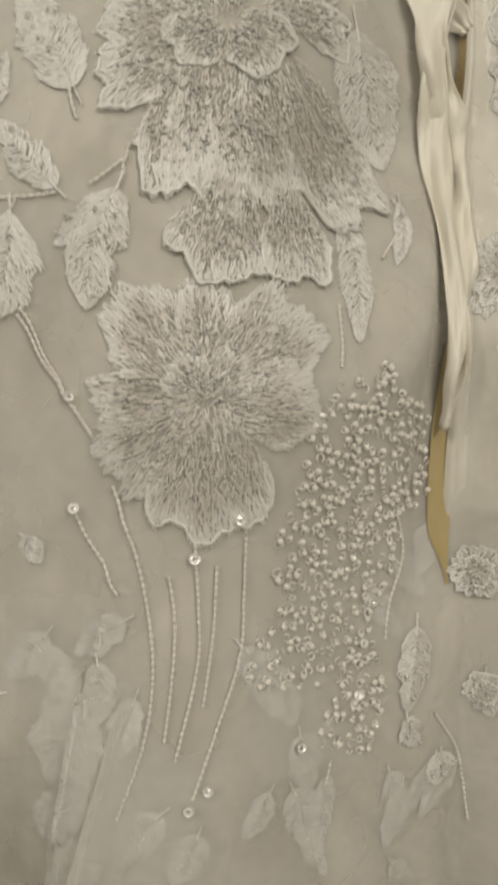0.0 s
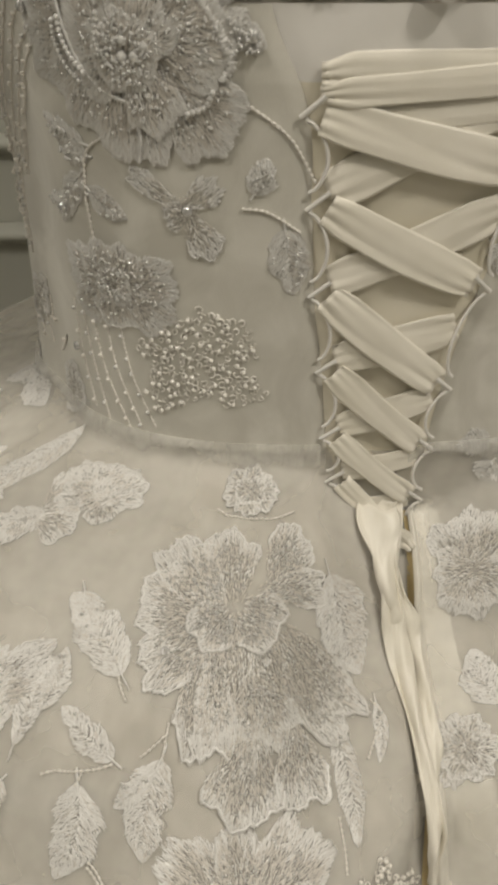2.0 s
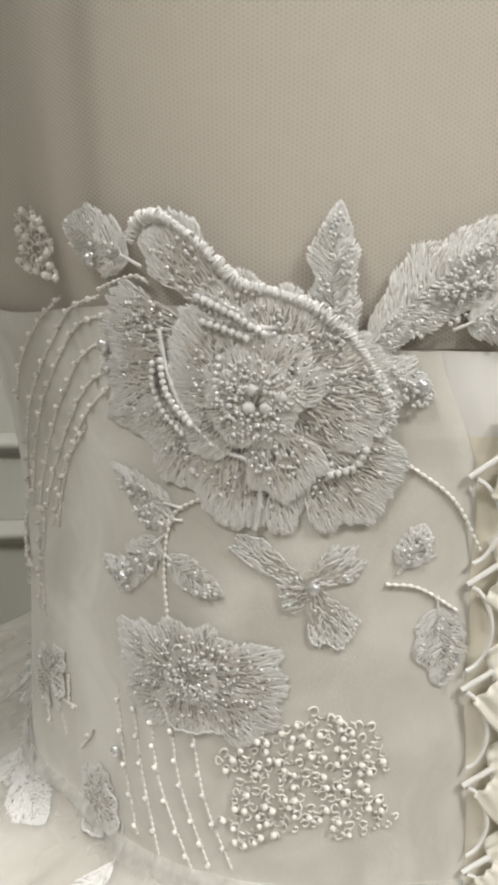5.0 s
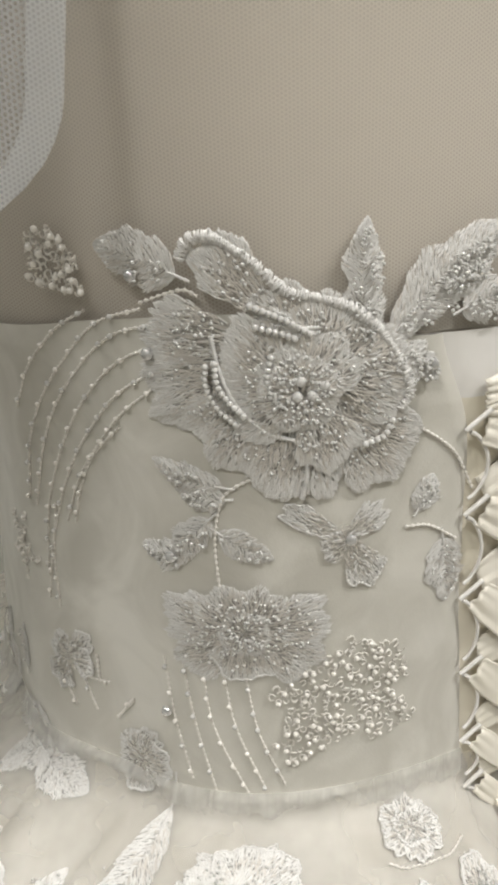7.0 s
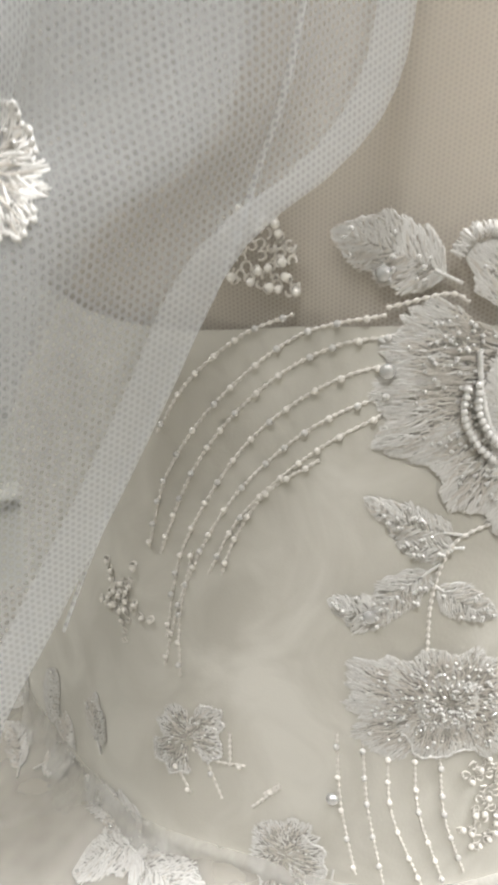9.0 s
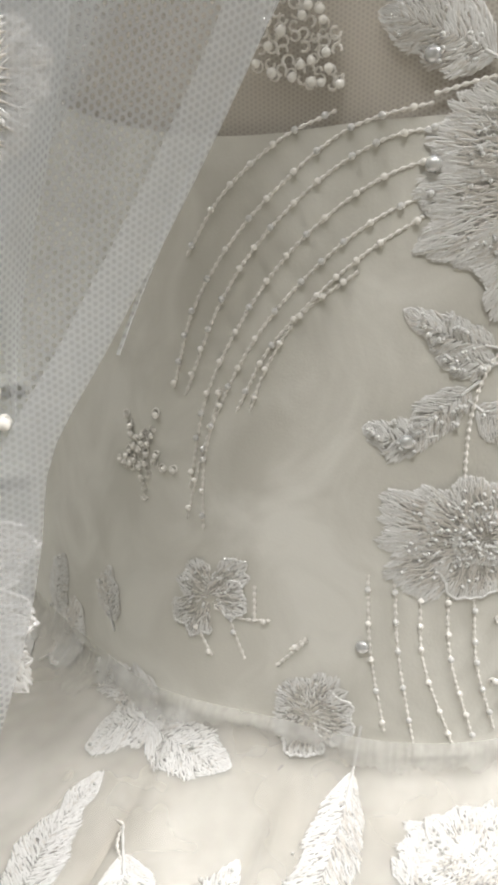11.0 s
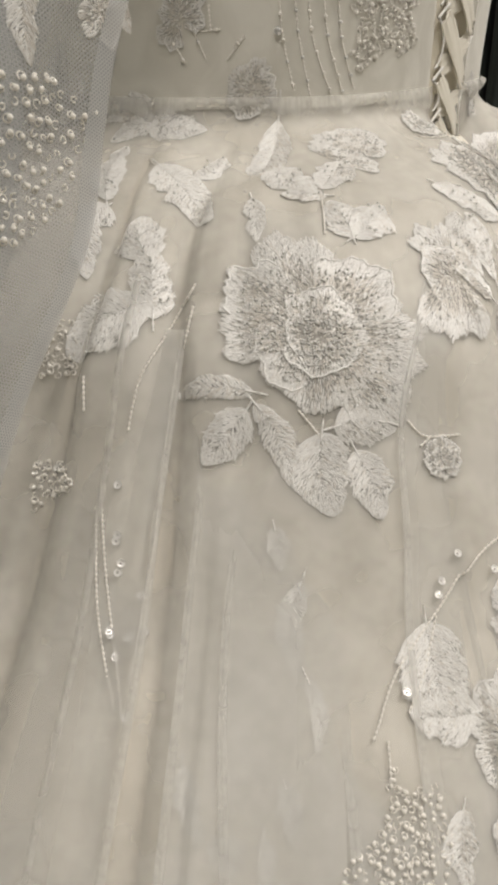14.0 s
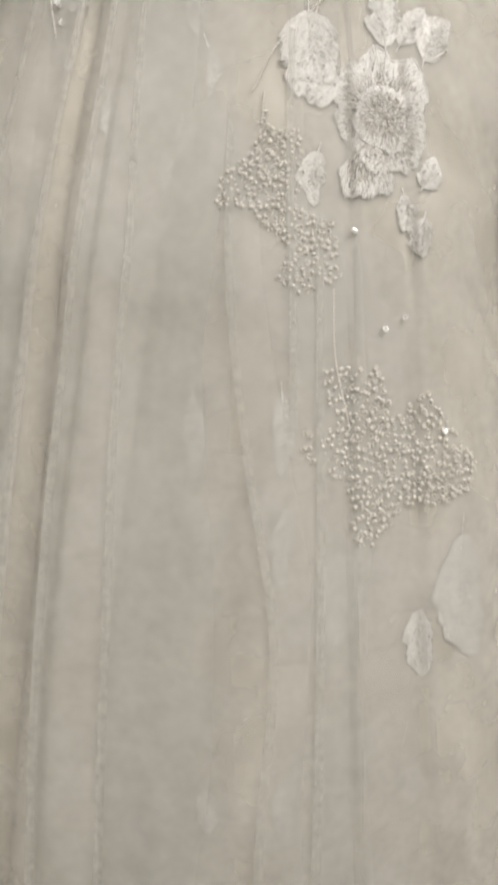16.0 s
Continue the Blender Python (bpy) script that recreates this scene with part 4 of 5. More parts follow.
BUST = [
    (31.34, 1.2286, 9, 16.4, 23.2), (30.70, 1.2244, -33, 18.3, 22.1), (39.91, 1.2295, -162, 26.3, 25.7),
    (40.32, 1.2381, 174, 23.2, 19.2), (38.25, 1.2205, -124, 19.8, 30.1), (33.60, 1.2167, -96, 23.6, 30.8),
    (28.01, 1.2138, -41, 20.8, 27.4), (37.24, 1.2456, 131, 22.1, 16.3), (34.95, 1.2408, 115, 11.0, 19.0),
    (30.71, 1.2340, 64, 14.0, 29.3), (28.10, 1.2271, -4, 17.2, 26.6), (33.87, 1.2241, 131, 23.6, 23.0),
    (33.87, 1.2241, -160, 18.9, 21.3), (32.92, 1.2248, 57, 15.4, 22.9), (32.63, 1.2198, -66, 18.6, 18.9),
    (33.87, 1.2241, 129, 11.8, 16.9), (33.24, 1.2240, 55, 9.4, 18.0), (32.93, 1.2232, -26, 8.9, 17.5),
    (33.88, 1.2225, -90, 8.3, 18.8), (34.50, 1.2226, -159, 8.3, 18.2),
]
SPRAY = [
    (41.66, 1.1500, 169, 23.4, 19.5), (42.44, 1.1479, -150, 20.0, 19.4), (40.97, 1.1481, -92, 14.7, 21.3),
    (38.78, 1.1481, -35, 19.1, 17.9), (38.00, 1.1522, 11, 17.8, 18.6), (39.41, 1.1543, 65, 11.0, 17.6),
    (42.33, 1.1530, 132, 12.5, 18.6), (41.29, 1.1501, 149, 7.0, 14.5), (40.56, 1.1501, -0, 6.9, 16.5),
    (40.95, 1.1491, -108, 6.6, 14.0),
]
STAR = [
    (28.50, 1.1796, 150, 20.0, 8.0), (28.14, 1.1804, 36, 13.0, 10.3), (27.75, 1.1774, -62, 14.8, 12.8),
    (28.49, 1.1777, -164, 7.2, 10.0),
]
BUD_FLOWER = [
    (43.34, 1.0691, 82, 24.4, 21.7), (42.65, 1.0696, 41, 32.2, 14.7), (43.58, 1.0685, 8, 14.3, 21.2),
    (43.81, 1.0679, -123, 14.5, 11.6),
]
SIDE_FLOWER = [
    (37.19, 1.0367, 84, 22.6, 27.3), (37.19, 1.0367, 44, 36.2, 18.9), (37.42, 1.0352, 150, 13.5, 28.0),
    (37.65, 1.0336, -134, 26.6, 21.0), (37.36, 1.0335, -101, 23.5, 23.0),
]
RIGHT_FLOWER = [
    (-17.12, 1.0462, 132, 19.0, 21.4), (-17.51, 1.0464, 81, 22.4, 22.5), (-17.30, 1.0445, -159, 14.2, 20.9),
    (-16.70, 1.0424, -94, 15.8, 22.7), (-17.48, 1.0428, -23, 11.9, 23.9),
]
HIP_FLOWER = [
    (40.31, 1.0732, 153, 17.8, 15.6), (40.31, 1.0732, 88, 13.3, 20.3), (39.01, 1.0726, 33, 16.1, 18.5),
    (38.68, 1.0718, -49, 10.1, 17.2), (40.25, 1.0723, -166, 14.5, 19.5),
]
HALF_FLOWER = [
    (-8.08, 0.9974, 152, 6.0, 10.6), (-8.58, 0.9988, 84, 9.0, 9.7), (-8.47, 0.9966, -97, 8.6, 9.8),
]
SMALL_A = [
    (70.00, 1.1247, 151, 9.5, 13.3), (70.00, 1.1247, 45, 13.2, 9.0), (70.76, 1.1217, -121, 10.8, 13.6),
    (69.34, 1.1233, -0, 8.8, 11.6),
]
SMALL_B = [
    (57.37, 1.0955, 169, 10.2, 18.7), (57.36, 1.0965, 60, 12.3, 10.4), (56.93, 1.0948, 4, 10.8, 15.8),
    (57.83, 1.0929, -104, 9.9, 14.4),
]
CAPE_A = [
    (-0.1377, 1.2344, 165, 10.2, 10.8), (-0.1377, 1.2344, 95, 9.3, 12.8), (-0.1377, 1.2344, 24, 11.3, 10.0),
    (-0.1379, 1.2325, -157, 10.0, 8.7), (-0.1379, 1.2325, -28, 8.9, 13.2), (-0.1387, 1.2315, -110, 8.2, 11.4),
]
CAPE_B = [
    (-0.1527, 1.1708, 134, 9.9, 9.0), (-0.1526, 1.1717, 46, 9.8, 15.3), (-0.1511, 1.1704, 6, 18.1, 12.5),
    (-0.1524, 1.1676, -54, 24.7, 16.8), (-0.1509, 1.1671, -28, 18.6, 12.6), (-0.1553, 1.1673, -170, 11.6, 11.6),
    (-0.1565, 1.1655, -120, 18.6, 12.0),
]
CAPE_D = [
    (-0.1195, 1.2688, 57, 8.4, 7.9), (-0.1195, 1.2688, 3, 7.3, 7.7), (-0.1195, 1.2681, -71, 7.4, 7.5),
    (-0.1202, 1.2684, 149, 6.9, 7.3), (-0.1202, 1.2680, -126, 6.2, 7.1),
]
CAPE_C = [
    (-0.1566, 1.1248, 138, 15.8, 6.8), (-0.1566, 1.1260, 92, 12.4, 7.2), (-0.1566, 1.1248, 12, 7.0, 9.4),
    (-0.1569, 1.1240, -64, 9.6, 8.1), (-0.1573, 1.1240, -166, 8.4, 10.7),
]
BACK_LEAVES = [
    (25.42, 1.0465, 125, 33.5, 15.9), (23.94, 1.0282, 136, 24.0, 10.1), (20.04, 1.0297, -101, 31.2, 15.3),
    (20.51, 1.0281, -133, 17.8, 8.8), (26.01, 1.0231, -99, 30.2, 16.4), (30.99, 1.0385, 79, 21.7, 7.5),
    (5.84, 1.0531, -102, 39.0, 25.8), (4.88, 1.0161, -121, 39.8, 10.6), (-0.34, 1.0141, -123, 20.6, 5.9),
]
HEM_LEAVES = [
    (-3.67, 0.9132, -120, 26.5, 13.4), (-3.10, 0.8924, -81, 12.2, 8.6), (-6.02, 0.8746, -115, 11.8, 13.6),
    (-9.25, 0.8951, -67, 15.4, 10.8),
]
ROSE_LEAVES = [
    (55.88, 1.0091, -175, 29.8, 8.5), (56.41, 1.0037, -127, 24.4, 15.0), (55.79, 1.0057, -64, 30.7, 10.6),
    (51.12, 0.9965, -84, 29.1, 21.8), (50.21, 0.9982, -5, 23.3, 17.0), (48.71, 0.9898, -79, 25.5, 15.1),
    (53.79, 1.0683, -62, 28.0, 19.1), (46.52, 1.0497, 100, 22.0, 16.5), (46.52, 1.0497, 46, 24.4, 14.0),
    (63.54, 1.0652, 49, 25.9, 10.2), (52.03, 1.0824, -107, 66.1, 14.6), (69.79, 1.0685, -29, 56.3, 19.0),
    (65.45, 1.0447, 108, 23.9, 19.4), (72.64, 1.0531, -99, 26.7, 10.9), (64.10, 1.0283, 80, 32.4, 16.1),
    (64.81, 1.0329, -161, 32.5, 26.8), (65.10, 1.0343, -6, 10.8, 12.6), (56.35, 1.0609, -80, 26.2, 8.3),
]
SIDE_LEAVES = [
    (72.70, 1.0592, 72, 51.8, 13.2), (72.20, 1.0576, -147, 14.6, 16.4), (81.97, 1.0845, 175, 17.9, 10.9),
    (76.92, 1.0811, -7, 30.3, 16.5), (75.08, 1.0833, -139, 22.3, 15.9),
]
LOW_LEAVES = [
    (45.00, 0.9378, -93, 36.3, 26.8), (42.62, 0.9131, 169, 26.2, 18.6), (38.90, 0.9240, 79, 27.9, 17.0),
    (37.66, 0.9235, 41, 23.0, 11.1), (35.76, 0.9178, 27, 28.3, 17.3), (44.74, 0.8941, -108, 23.9, 12.2),
    (38.72, 0.8765, -99, 16.6, 9.2), (37.33, 0.8784, 52, 16.0, 12.5), (37.41, 0.8686, -103, 17.8, 11.5),
]
BUST_LEAVES = [
    (45.72, 1.2540, 162, 24.5, 14.5), (42.54, 1.1962, 161, 21.7, 9.3), (42.23, 1.1926, 179, 13.4, 8.5),
    (44.34, 1.1863, -127, 21.0, 10.1), (47.69, 1.1743, 177, 15.1, 10.8), (43.41, 1.1822, -28, 17.4, 9.5),
    (19.06, 1.1848, 69, 12.0, 9.5), (14.86, 1.1742, -82, 22.4, 13.4),
]
TOP_LEAVES = [
    (26.54, 1.2337, 91, 33.3, 11.7), (23.73, 1.2359, 37, 46.5, 15.7), (17.95, 1.2464, 41, 21.7, 11.1),
    (14.73, 1.2419, 8, 19.2, 13.2), (24.04, 1.2311, -20, 17.4, 11.5),
]
HIP_LEAVES = [
    (36.53, 1.0723, 159, 21.8, 12.0), (33.52, 1.0326, 93, 26.1, 12.1), (31.84, 1.0303, 73, 33.3, 8.5),
    (33.46, 1.0259, 115, 19.7, 9.6), (31.71, 1.0222, -109, 17.4, 12.0),
]
HIP_LEAVES_B = [
    (43.38, 1.0689, -139, 30.0, 16.4), (42.52, 1.0564, -151, 18.0, 17.4), (32.48, 1.0607, -53, 24.0, 11.9),
    (48.05, 1.0611, 159, 18.3, 10.2),
]
WAIST_LEAVES = [
    (100.26, 1.0757, 173, 28.3, 10.2), (101.31, 1.0896, 74, 25.3, 14.4), (85.64, 1.1028, 97, 17.7, 13.1),
    (97.84, 1.0791, 59, 20.4, 17.3), (76.07, 1.0887, -177, 22.3, 15.7), (112.58, 1.0782, 124, 17.1, 14.6),
]
RIGHT_LEAVES = [
    (-15.65, 1.0109, 127, 21.6, 16.3), (-15.77, 1.1684, -53, 15.1, 7.8), (-22.82, 1.0897, -174, 13.5, 12.4),
    (-24.11, 1.0805, -114, 9.2, 12.5),
]
CAPE_LEAVES = [
    (-0.1534, 1.2361, -103, 26.8, 4.8), (-0.1651, 1.1961, 88, 21.5, 3.0), (-0.1632, 1.1960, -22, 23.0, 4.3),
    (-0.1607, 1.1926, -125, 6.6, 4.4),
]
CAPE_LEAVES_LOW = [
    (-0.1783, 1.1439, 74, 25.4, 7.0), (-0.1749, 1.1595, -62, 18.5, 7.3), (-0.1807, 1.1387, -104, 29.2, 9.7),
    (-0.1531, 1.1444, -91, 22.8, 9.5), (-0.1581, 1.1346, -50, 20.9, 8.6),
]
GHOST_A = [
    (52.88, 0.9539, -96, 31.4, 9.9), (52.75, 0.9293, -87, 24.0, 5.9), (54.23, 0.9065, -82, 19.8, 7.8),
    (55.29, 0.8950, -89, 17.6, 5.9), (59.61, 0.9108, -69, 23.9, 8.3), (57.73, 0.8959, -64, 13.1, 11.6),
    (54.52, 0.9699, -83, 15.3, 7.8),
]
GHOST_B = [
    (52.85, 0.8127, -79, 38.4, 10.3), (47.39, 0.8130, -98, 38.2, 10.3), (47.12, 0.7718, -100, 40.1, 10.5),
    (44.16, 0.7495, -100, 47.1, 19.3), (36.03, 0.7398, -100, 67.9, 31.2), (46.93, 0.6623, -99, 41.2, 11.5),
    (55.60, 0.6396, -82, 29.6, 12.4), (51.66, 0.6548, -81, 25.1, 11.4), (39.36, 0.7156, -94, 36.2, 14.6),
]
GHOST_C = [
    (18.90, 0.9287, -56, 19.0, 11.2), (15.31, 0.9220, -119, 14.4, 9.6), (14.12, 0.9419, -130, 19.4, 9.3),
    (20.95, 0.9535, -49, 8.8, 7.4), (3.99, 0.8944, -94, 20.2, 12.2), (5.32, 0.9218, -92, 14.3, 8.9),
]
ROSETTES = [
    (19.05, 1.0760, 20.5), (3.33, 1.2490, 19.6), (42.06, 0.9828, 15.5), (-10.36, 1.0009, 23.9), (-8.69, 0.9215, 16.9),
    (-8.76, 1.2478, 17.0), (-9.28, 0.8895, 13.8),
]
PEARLS_BACK = [
    (0.45, 0.9901), (-3.58, 0.9682), (-4.61, 0.9392), (-2.13, 0.9443), (-1.41, 0.9321), (0.05, 0.9220), (-1.68, 0.9033),
    (-0.40, 0.8896), (3.12, 0.9022), (1.89, 0.9131), (5.87, 0.9208), (7.62, 0.9276), (5.92, 0.9422), (6.99, 0.9539),
    (5.44, 0.9700), (5.21, 0.9843), (3.85, 0.9904),
]
PEARLS_BODICE = [
    (27.52, 1.1460), (19.60, 1.1393), (18.80, 1.1276), (23.03, 1.1271), (17.37, 1.1127), (23.63, 1.1056), (25.54, 1.1128),
    (30.66, 1.1077), (35.54, 1.1012), (37.43, 1.1090), (35.39, 1.1197), (38.20, 1.1268), (36.01, 1.1352), (31.44, 1.1381),
]
PEARLS_LOW = [
    (48.55, 0.9106), (47.81, 0.9043), (45.98, 0.9016), (45.64, 0.8887), (46.78, 0.8785), (43.90, 0.8709), (43.54, 0.8504),
    (46.25, 0.8490), (47.70, 0.8568), (46.68, 0.8647), (49.27, 0.8783), (51.68, 0.8800), (51.43, 0.8887), (49.22, 0.8970),
]
PEARLS_HEM = [
    (45.24, 0.8197), (41.17, 0.8165), (40.19, 0.7957), (37.81, 0.8042), (34.23, 0.7627), (35.33, 0.7569), (40.14, 0.7603),
    (42.11, 0.7506), (43.46, 0.7530), (43.36, 0.7704), (44.70, 0.7831), (46.23, 0.7916), (46.04, 0.7984), (43.90, 0.7961),
]
PEARLS_ARM = [
    (64.07, 1.2651), (61.31, 1.2667), (57.99, 1.2593), (57.67, 1.2489), (60.94, 1.2493), (65.15, 1.2524),
]
PEARLS_SIDE = [
    (73.19, 1.0237), (71.38, 1.0253), (70.45, 1.0078), (72.69, 1.0082),
]
PEARLS_SIDE_LOW = [
    (72.59, 0.9797), (70.65, 0.9808), (68.56, 0.9780), (72.21, 0.9636),
]
PEARLS_FLANK = [
    (83.0, 1.1690), (80.2, 1.1630), (77.0, 1.1720), (78.6, 1.1610), (74.5, 1.1560), (78.8, 1.1560), (79.5, 1.1450), (80.6, 1.1555), (84.5, 1.1540), (81.6, 1.1610),
]
PEARLS_CAPE = [
    (-0.1994, 1.1097), (-0.1769, 1.1064), (-0.1640, 1.0963), (-0.1743, 1.0807), (-0.1771, 1.0731), (-0.1914, 1.0649),
    (-0.2034, 1.0621), (-0.2080, 1.0641),
]
PEARLS_CAPE_TOP = [
    (-0.1414, 1.2016), (-0.1361, 1.2020), (-0.1335, 1.1901), (-0.1401, 1.1916), (-0.1487, 1.1923), (-0.1516, 1.1952),
]
CENTRE = [
    (33.54, 1.2268), (32.30, 1.2227), (31.02, 1.2253), (33.88, 1.2225),
]
SEQUINS_BACK = [
    (10.87, 0.9580), (8.38, 0.9065), (19.57, 0.9888), (18.27, 0.9626), (0.57, 0.9191), (0.61, 0.9069), (9.17, 0.9035),
    (8.82, 0.9658), (12.75, 1.0463), (22.12, 1.0514), (3.94, 0.9043),
]
SEQUINS_SIDE = [
    (64.97, 0.9634), (64.70, 0.9547), (63.66, 0.9365), (63.06, 0.9191), (64.60, 0.9375), (70.66, 0.9776), (110.97, 1.1042),
]
SEQUINS_LOW = [
    (63.12, 0.9471), (64.59, 0.9573), (64.68, 0.9385), (64.16, 0.9321), (43.55, 0.9472), (39.40, 0.9465), (47.01, 0.9230),
    (41.98, 0.9532), (43.80, 0.9435), (63.50, 0.9369), (62.56, 0.9386), (64.89, 0.9653), (65.19, 0.9795),
]
SEQUINS_HEM = [
    (42.53, 0.8664), (44.34, 0.8098), (36.94, 0.7856), (40.67, 0.8296), (39.16, 0.8323),
]
STONES = [
    (18.57, 1.2283), (27.91, 1.1794), (49.55, 1.1732), (50.47, 1.2540), (49.61, 1.2338), (52.12, 1.1182),
]
CAPE_STONES = [
    (-0.1382, 1.2352), (-0.1520, 1.1752), (-0.1538, 1.1643), (-0.1625, 1.1612),
]
ROSE_EDGE = [

    ((45.15, 1.2577), (44.23, 1.2620), (42.69, 1.2634), (40.93, 1.2620), (38.21, 1.2572), (35.04, 1.2499), (31.74, 1.2477), (27.75, 1.2440), (23.80, 1.2346), (21.37, 1.2223), (22.46, 1.2167)),
    ((37.83, 1.2457), (34.95, 1.2408), (31.33, 1.2403)),
    ((42.41, 1.2389), (41.65, 1.2287), (40.00, 1.2197), (37.12, 1.2129), (33.32, 1.2098)),
    ((33.19, 1.2098), (32.97, 1.2010), (33.55, 1.1931)),
]
CRESCENT = [
    ((43.07, 1.2310), (43.12, 1.2254), (42.02, 1.2196), (39.93, 1.2147)),
    ((42.18, 1.2319), (41.96, 1.2262), (40.84, 1.2213), (39.24, 1.2172)), ((37.90, 1.2411), (35.56, 1.2394), (33.78, 1.2376)),
    ((36.53, 1.2333), (36.92, 1.2269), (35.77, 1.2203)), ((38.39, 1.2464), (35.52, 1.2432), (32.55, 1.2390)),
    ((26.57, 1.2082), (24.42, 1.2101), (23.38, 1.2141)),
]
CORDS_BACK = [
    ((23.79, 1.0048), (22.00, 0.9984), (19.46, 0.9878), (17.82, 0.9802)), ((18.31, 0.9628), (17.03, 0.9555), (14.70, 0.9470)),
    ((16.21, 0.9702), (14.13, 0.9577), (12.65, 0.9422), (11.94, 0.9293), (11.90, 0.9158), (12.50, 0.9004)),
    ((12.08, 0.9541), (11.40, 0.9440), (11.05, 0.9318), (10.85, 0.9183)),
    ((11.05, 0.9635), (10.27, 0.9464), (9.87, 0.9338), (10.16, 0.9147)), ((9.66, 0.9563), (9.35, 0.9406), (9.27, 0.9250)),
    ((8.35, 0.9615), (8.02, 0.9464), (7.78, 0.9333), (8.39, 0.9193), (9.05, 0.9056)),
    ((-1.42, 0.9472), (-2.22, 0.9343), (-1.30, 0.9258), (-1.12, 0.9169)), ((4.54, 1.0022), (4.06, 0.9969), (3.88, 0.9923)),
    ((-5.36, 0.8881), (-7.57, 0.8696), (-8.62, 0.8460)),
]
STEMS_BACK = [
    ((29.00, 1.0248), (26.92, 1.0257), (23.82, 1.0275)), ((20.14, 1.0379), (19.92, 1.0297)), ((19.94, 1.0358), (21.73, 1.0302)),
    ((25.71, 1.0464), (24.26, 1.0409)), ((26.17, 1.0228), (25.94, 1.0258)), ((23.84, 1.0035), (20.45, 0.9913), (18.06, 0.9815)),
    ((23.05, 1.0726), (19.74, 1.0719), (16.31, 1.0713), (11.70, 1.0715)), ((0.39, 1.0154), (-0.74, 1.0119), (1.25, 1.0066)),
]
CORDS_SIDE = [
    ((60.91, 1.0383), (62.93, 1.0233), (64.38, 1.0118), (64.92, 0.9963)),
    ((60.86, 1.0324), (62.25, 0.9948), (62.57, 0.9618), (63.20, 0.9255)), ((69.03, 1.0103), (68.59, 0.9998)),
    ((66.49, 0.9787), (65.26, 0.9513), (63.37, 0.9187)), ((66.65, 0.9726), (65.65, 0.9445), (63.84, 0.9203)),
    ((52.73, 1.0036), (51.30, 0.9957)), ((44.64, 0.9970), (43.25, 0.9910), (40.21, 0.9885)), ((43.76, 0.9883), (42.78, 0.9904)),
    ((48.67, 1.0625), (49.29, 1.0514)), ((69.66, 1.0682), (72.50, 1.0696)),
]
CORDS_LOW = [
    ((33.44, 0.9540), (39.53, 0.9535), (44.15, 0.9395), (47.52, 0.9280), (49.30, 0.9148)), ((48.48, 0.9147), (48.63, 0.9051)),
    ((43.99, 0.8479), (43.99, 0.8229), (43.19, 0.7956)), ((35.26, 0.9169), (33.18, 0.9181)),
    ((44.17, 0.9387), (45.68, 0.9264), (46.99, 0.9190)),
]
CORDS_RIBS = [
    ((52.20, 1.1376), (51.27, 1.1166), (49.07, 1.0943)), ((49.38, 1.1361), (48.28, 1.1161), (45.80, 1.0913)),
    ((46.72, 1.1352), (45.62, 1.1150), (41.18, 1.0898)), ((43.87, 1.1340), (42.71, 1.1158), (39.17, 1.0932)),
    ((41.09, 1.1334), (39.68, 1.1137), (36.40, 1.0938)),
]
CORDS_STEMS = [
    ((38.61, 1.1999), (42.41, 1.1935), (43.84, 1.1793), (43.61, 1.1608)), ((20.65, 1.1805), (17.11, 1.1794), (12.54, 1.1730)),
    ((50.07, 1.2469), (45.37, 1.2503), (43.61, 1.2488)), ((19.83, 1.2112), (14.34, 1.2018), (10.82, 1.1889)),
    ((64.73, 1.1285), (64.52, 1.1186)), ((61.60, 1.1070), (58.21, 1.1163)),
]
ARCS = [
    ((50.02, 1.2454), (54.36, 1.2428), (57.90, 1.2391), (62.31, 1.2307), (67.51, 1.2171), (72.24, 1.1989), (74.90, 1.1791)),
    ((58.06, 1.2442), (63.08, 1.2384), (68.34, 1.2268), (72.30, 1.2125)),
    ((49.31, 1.2411), (54.17, 1.2380), (59.87, 1.2293), (65.33, 1.2158), (69.67, 1.1993), (73.42, 1.1779)),
    ((49.00, 1.2352), (52.89, 1.2319), (57.45, 1.2248), (62.57, 1.2132), (67.23, 1.1967), (71.08, 1.1770), (72.89, 1.1530)),
    ((49.15, 1.2285), (53.57, 1.2231), (58.27, 1.2142), (63.64, 1.2003), (67.80, 1.1843), (71.27, 1.1638), (73.12, 1.1442)),
    ((49.92, 1.2234), (54.36, 1.2159), (59.20, 1.2052), (64.14, 1.1913), (67.61, 1.1749)),
    ((55.29, 1.2112), (60.95, 1.2000), (64.40, 1.1867), (66.03, 1.1755)), ((69.39, 1.1807), (71.19, 1.1605), (71.10, 1.1418)),
    ((62.73, 1.1192), (66.72, 1.1184), (69.41, 1.1201)), ((72.13, 1.1164), (69.35, 1.1057)), ((67.55, 1.1178), (65.48, 1.1069)),
    ((60.26, 1.1121), (58.29, 1.1167)),
]
CAPE_CORDS = [
    ((-0.1702, 1.1959), (-0.1672, 1.1891), (-0.1714, 1.1720), (-0.1703, 1.1657)), ((-0.1677, 1.1831), (-0.1568, 1.1804)),
    ((-0.1669, 1.1444), (-0.1555, 1.1342)), ((-0.1734, 1.1297), (-0.1616, 1.1322)), ((-0.1796, 1.1426), (-0.1764, 1.1329)),
]

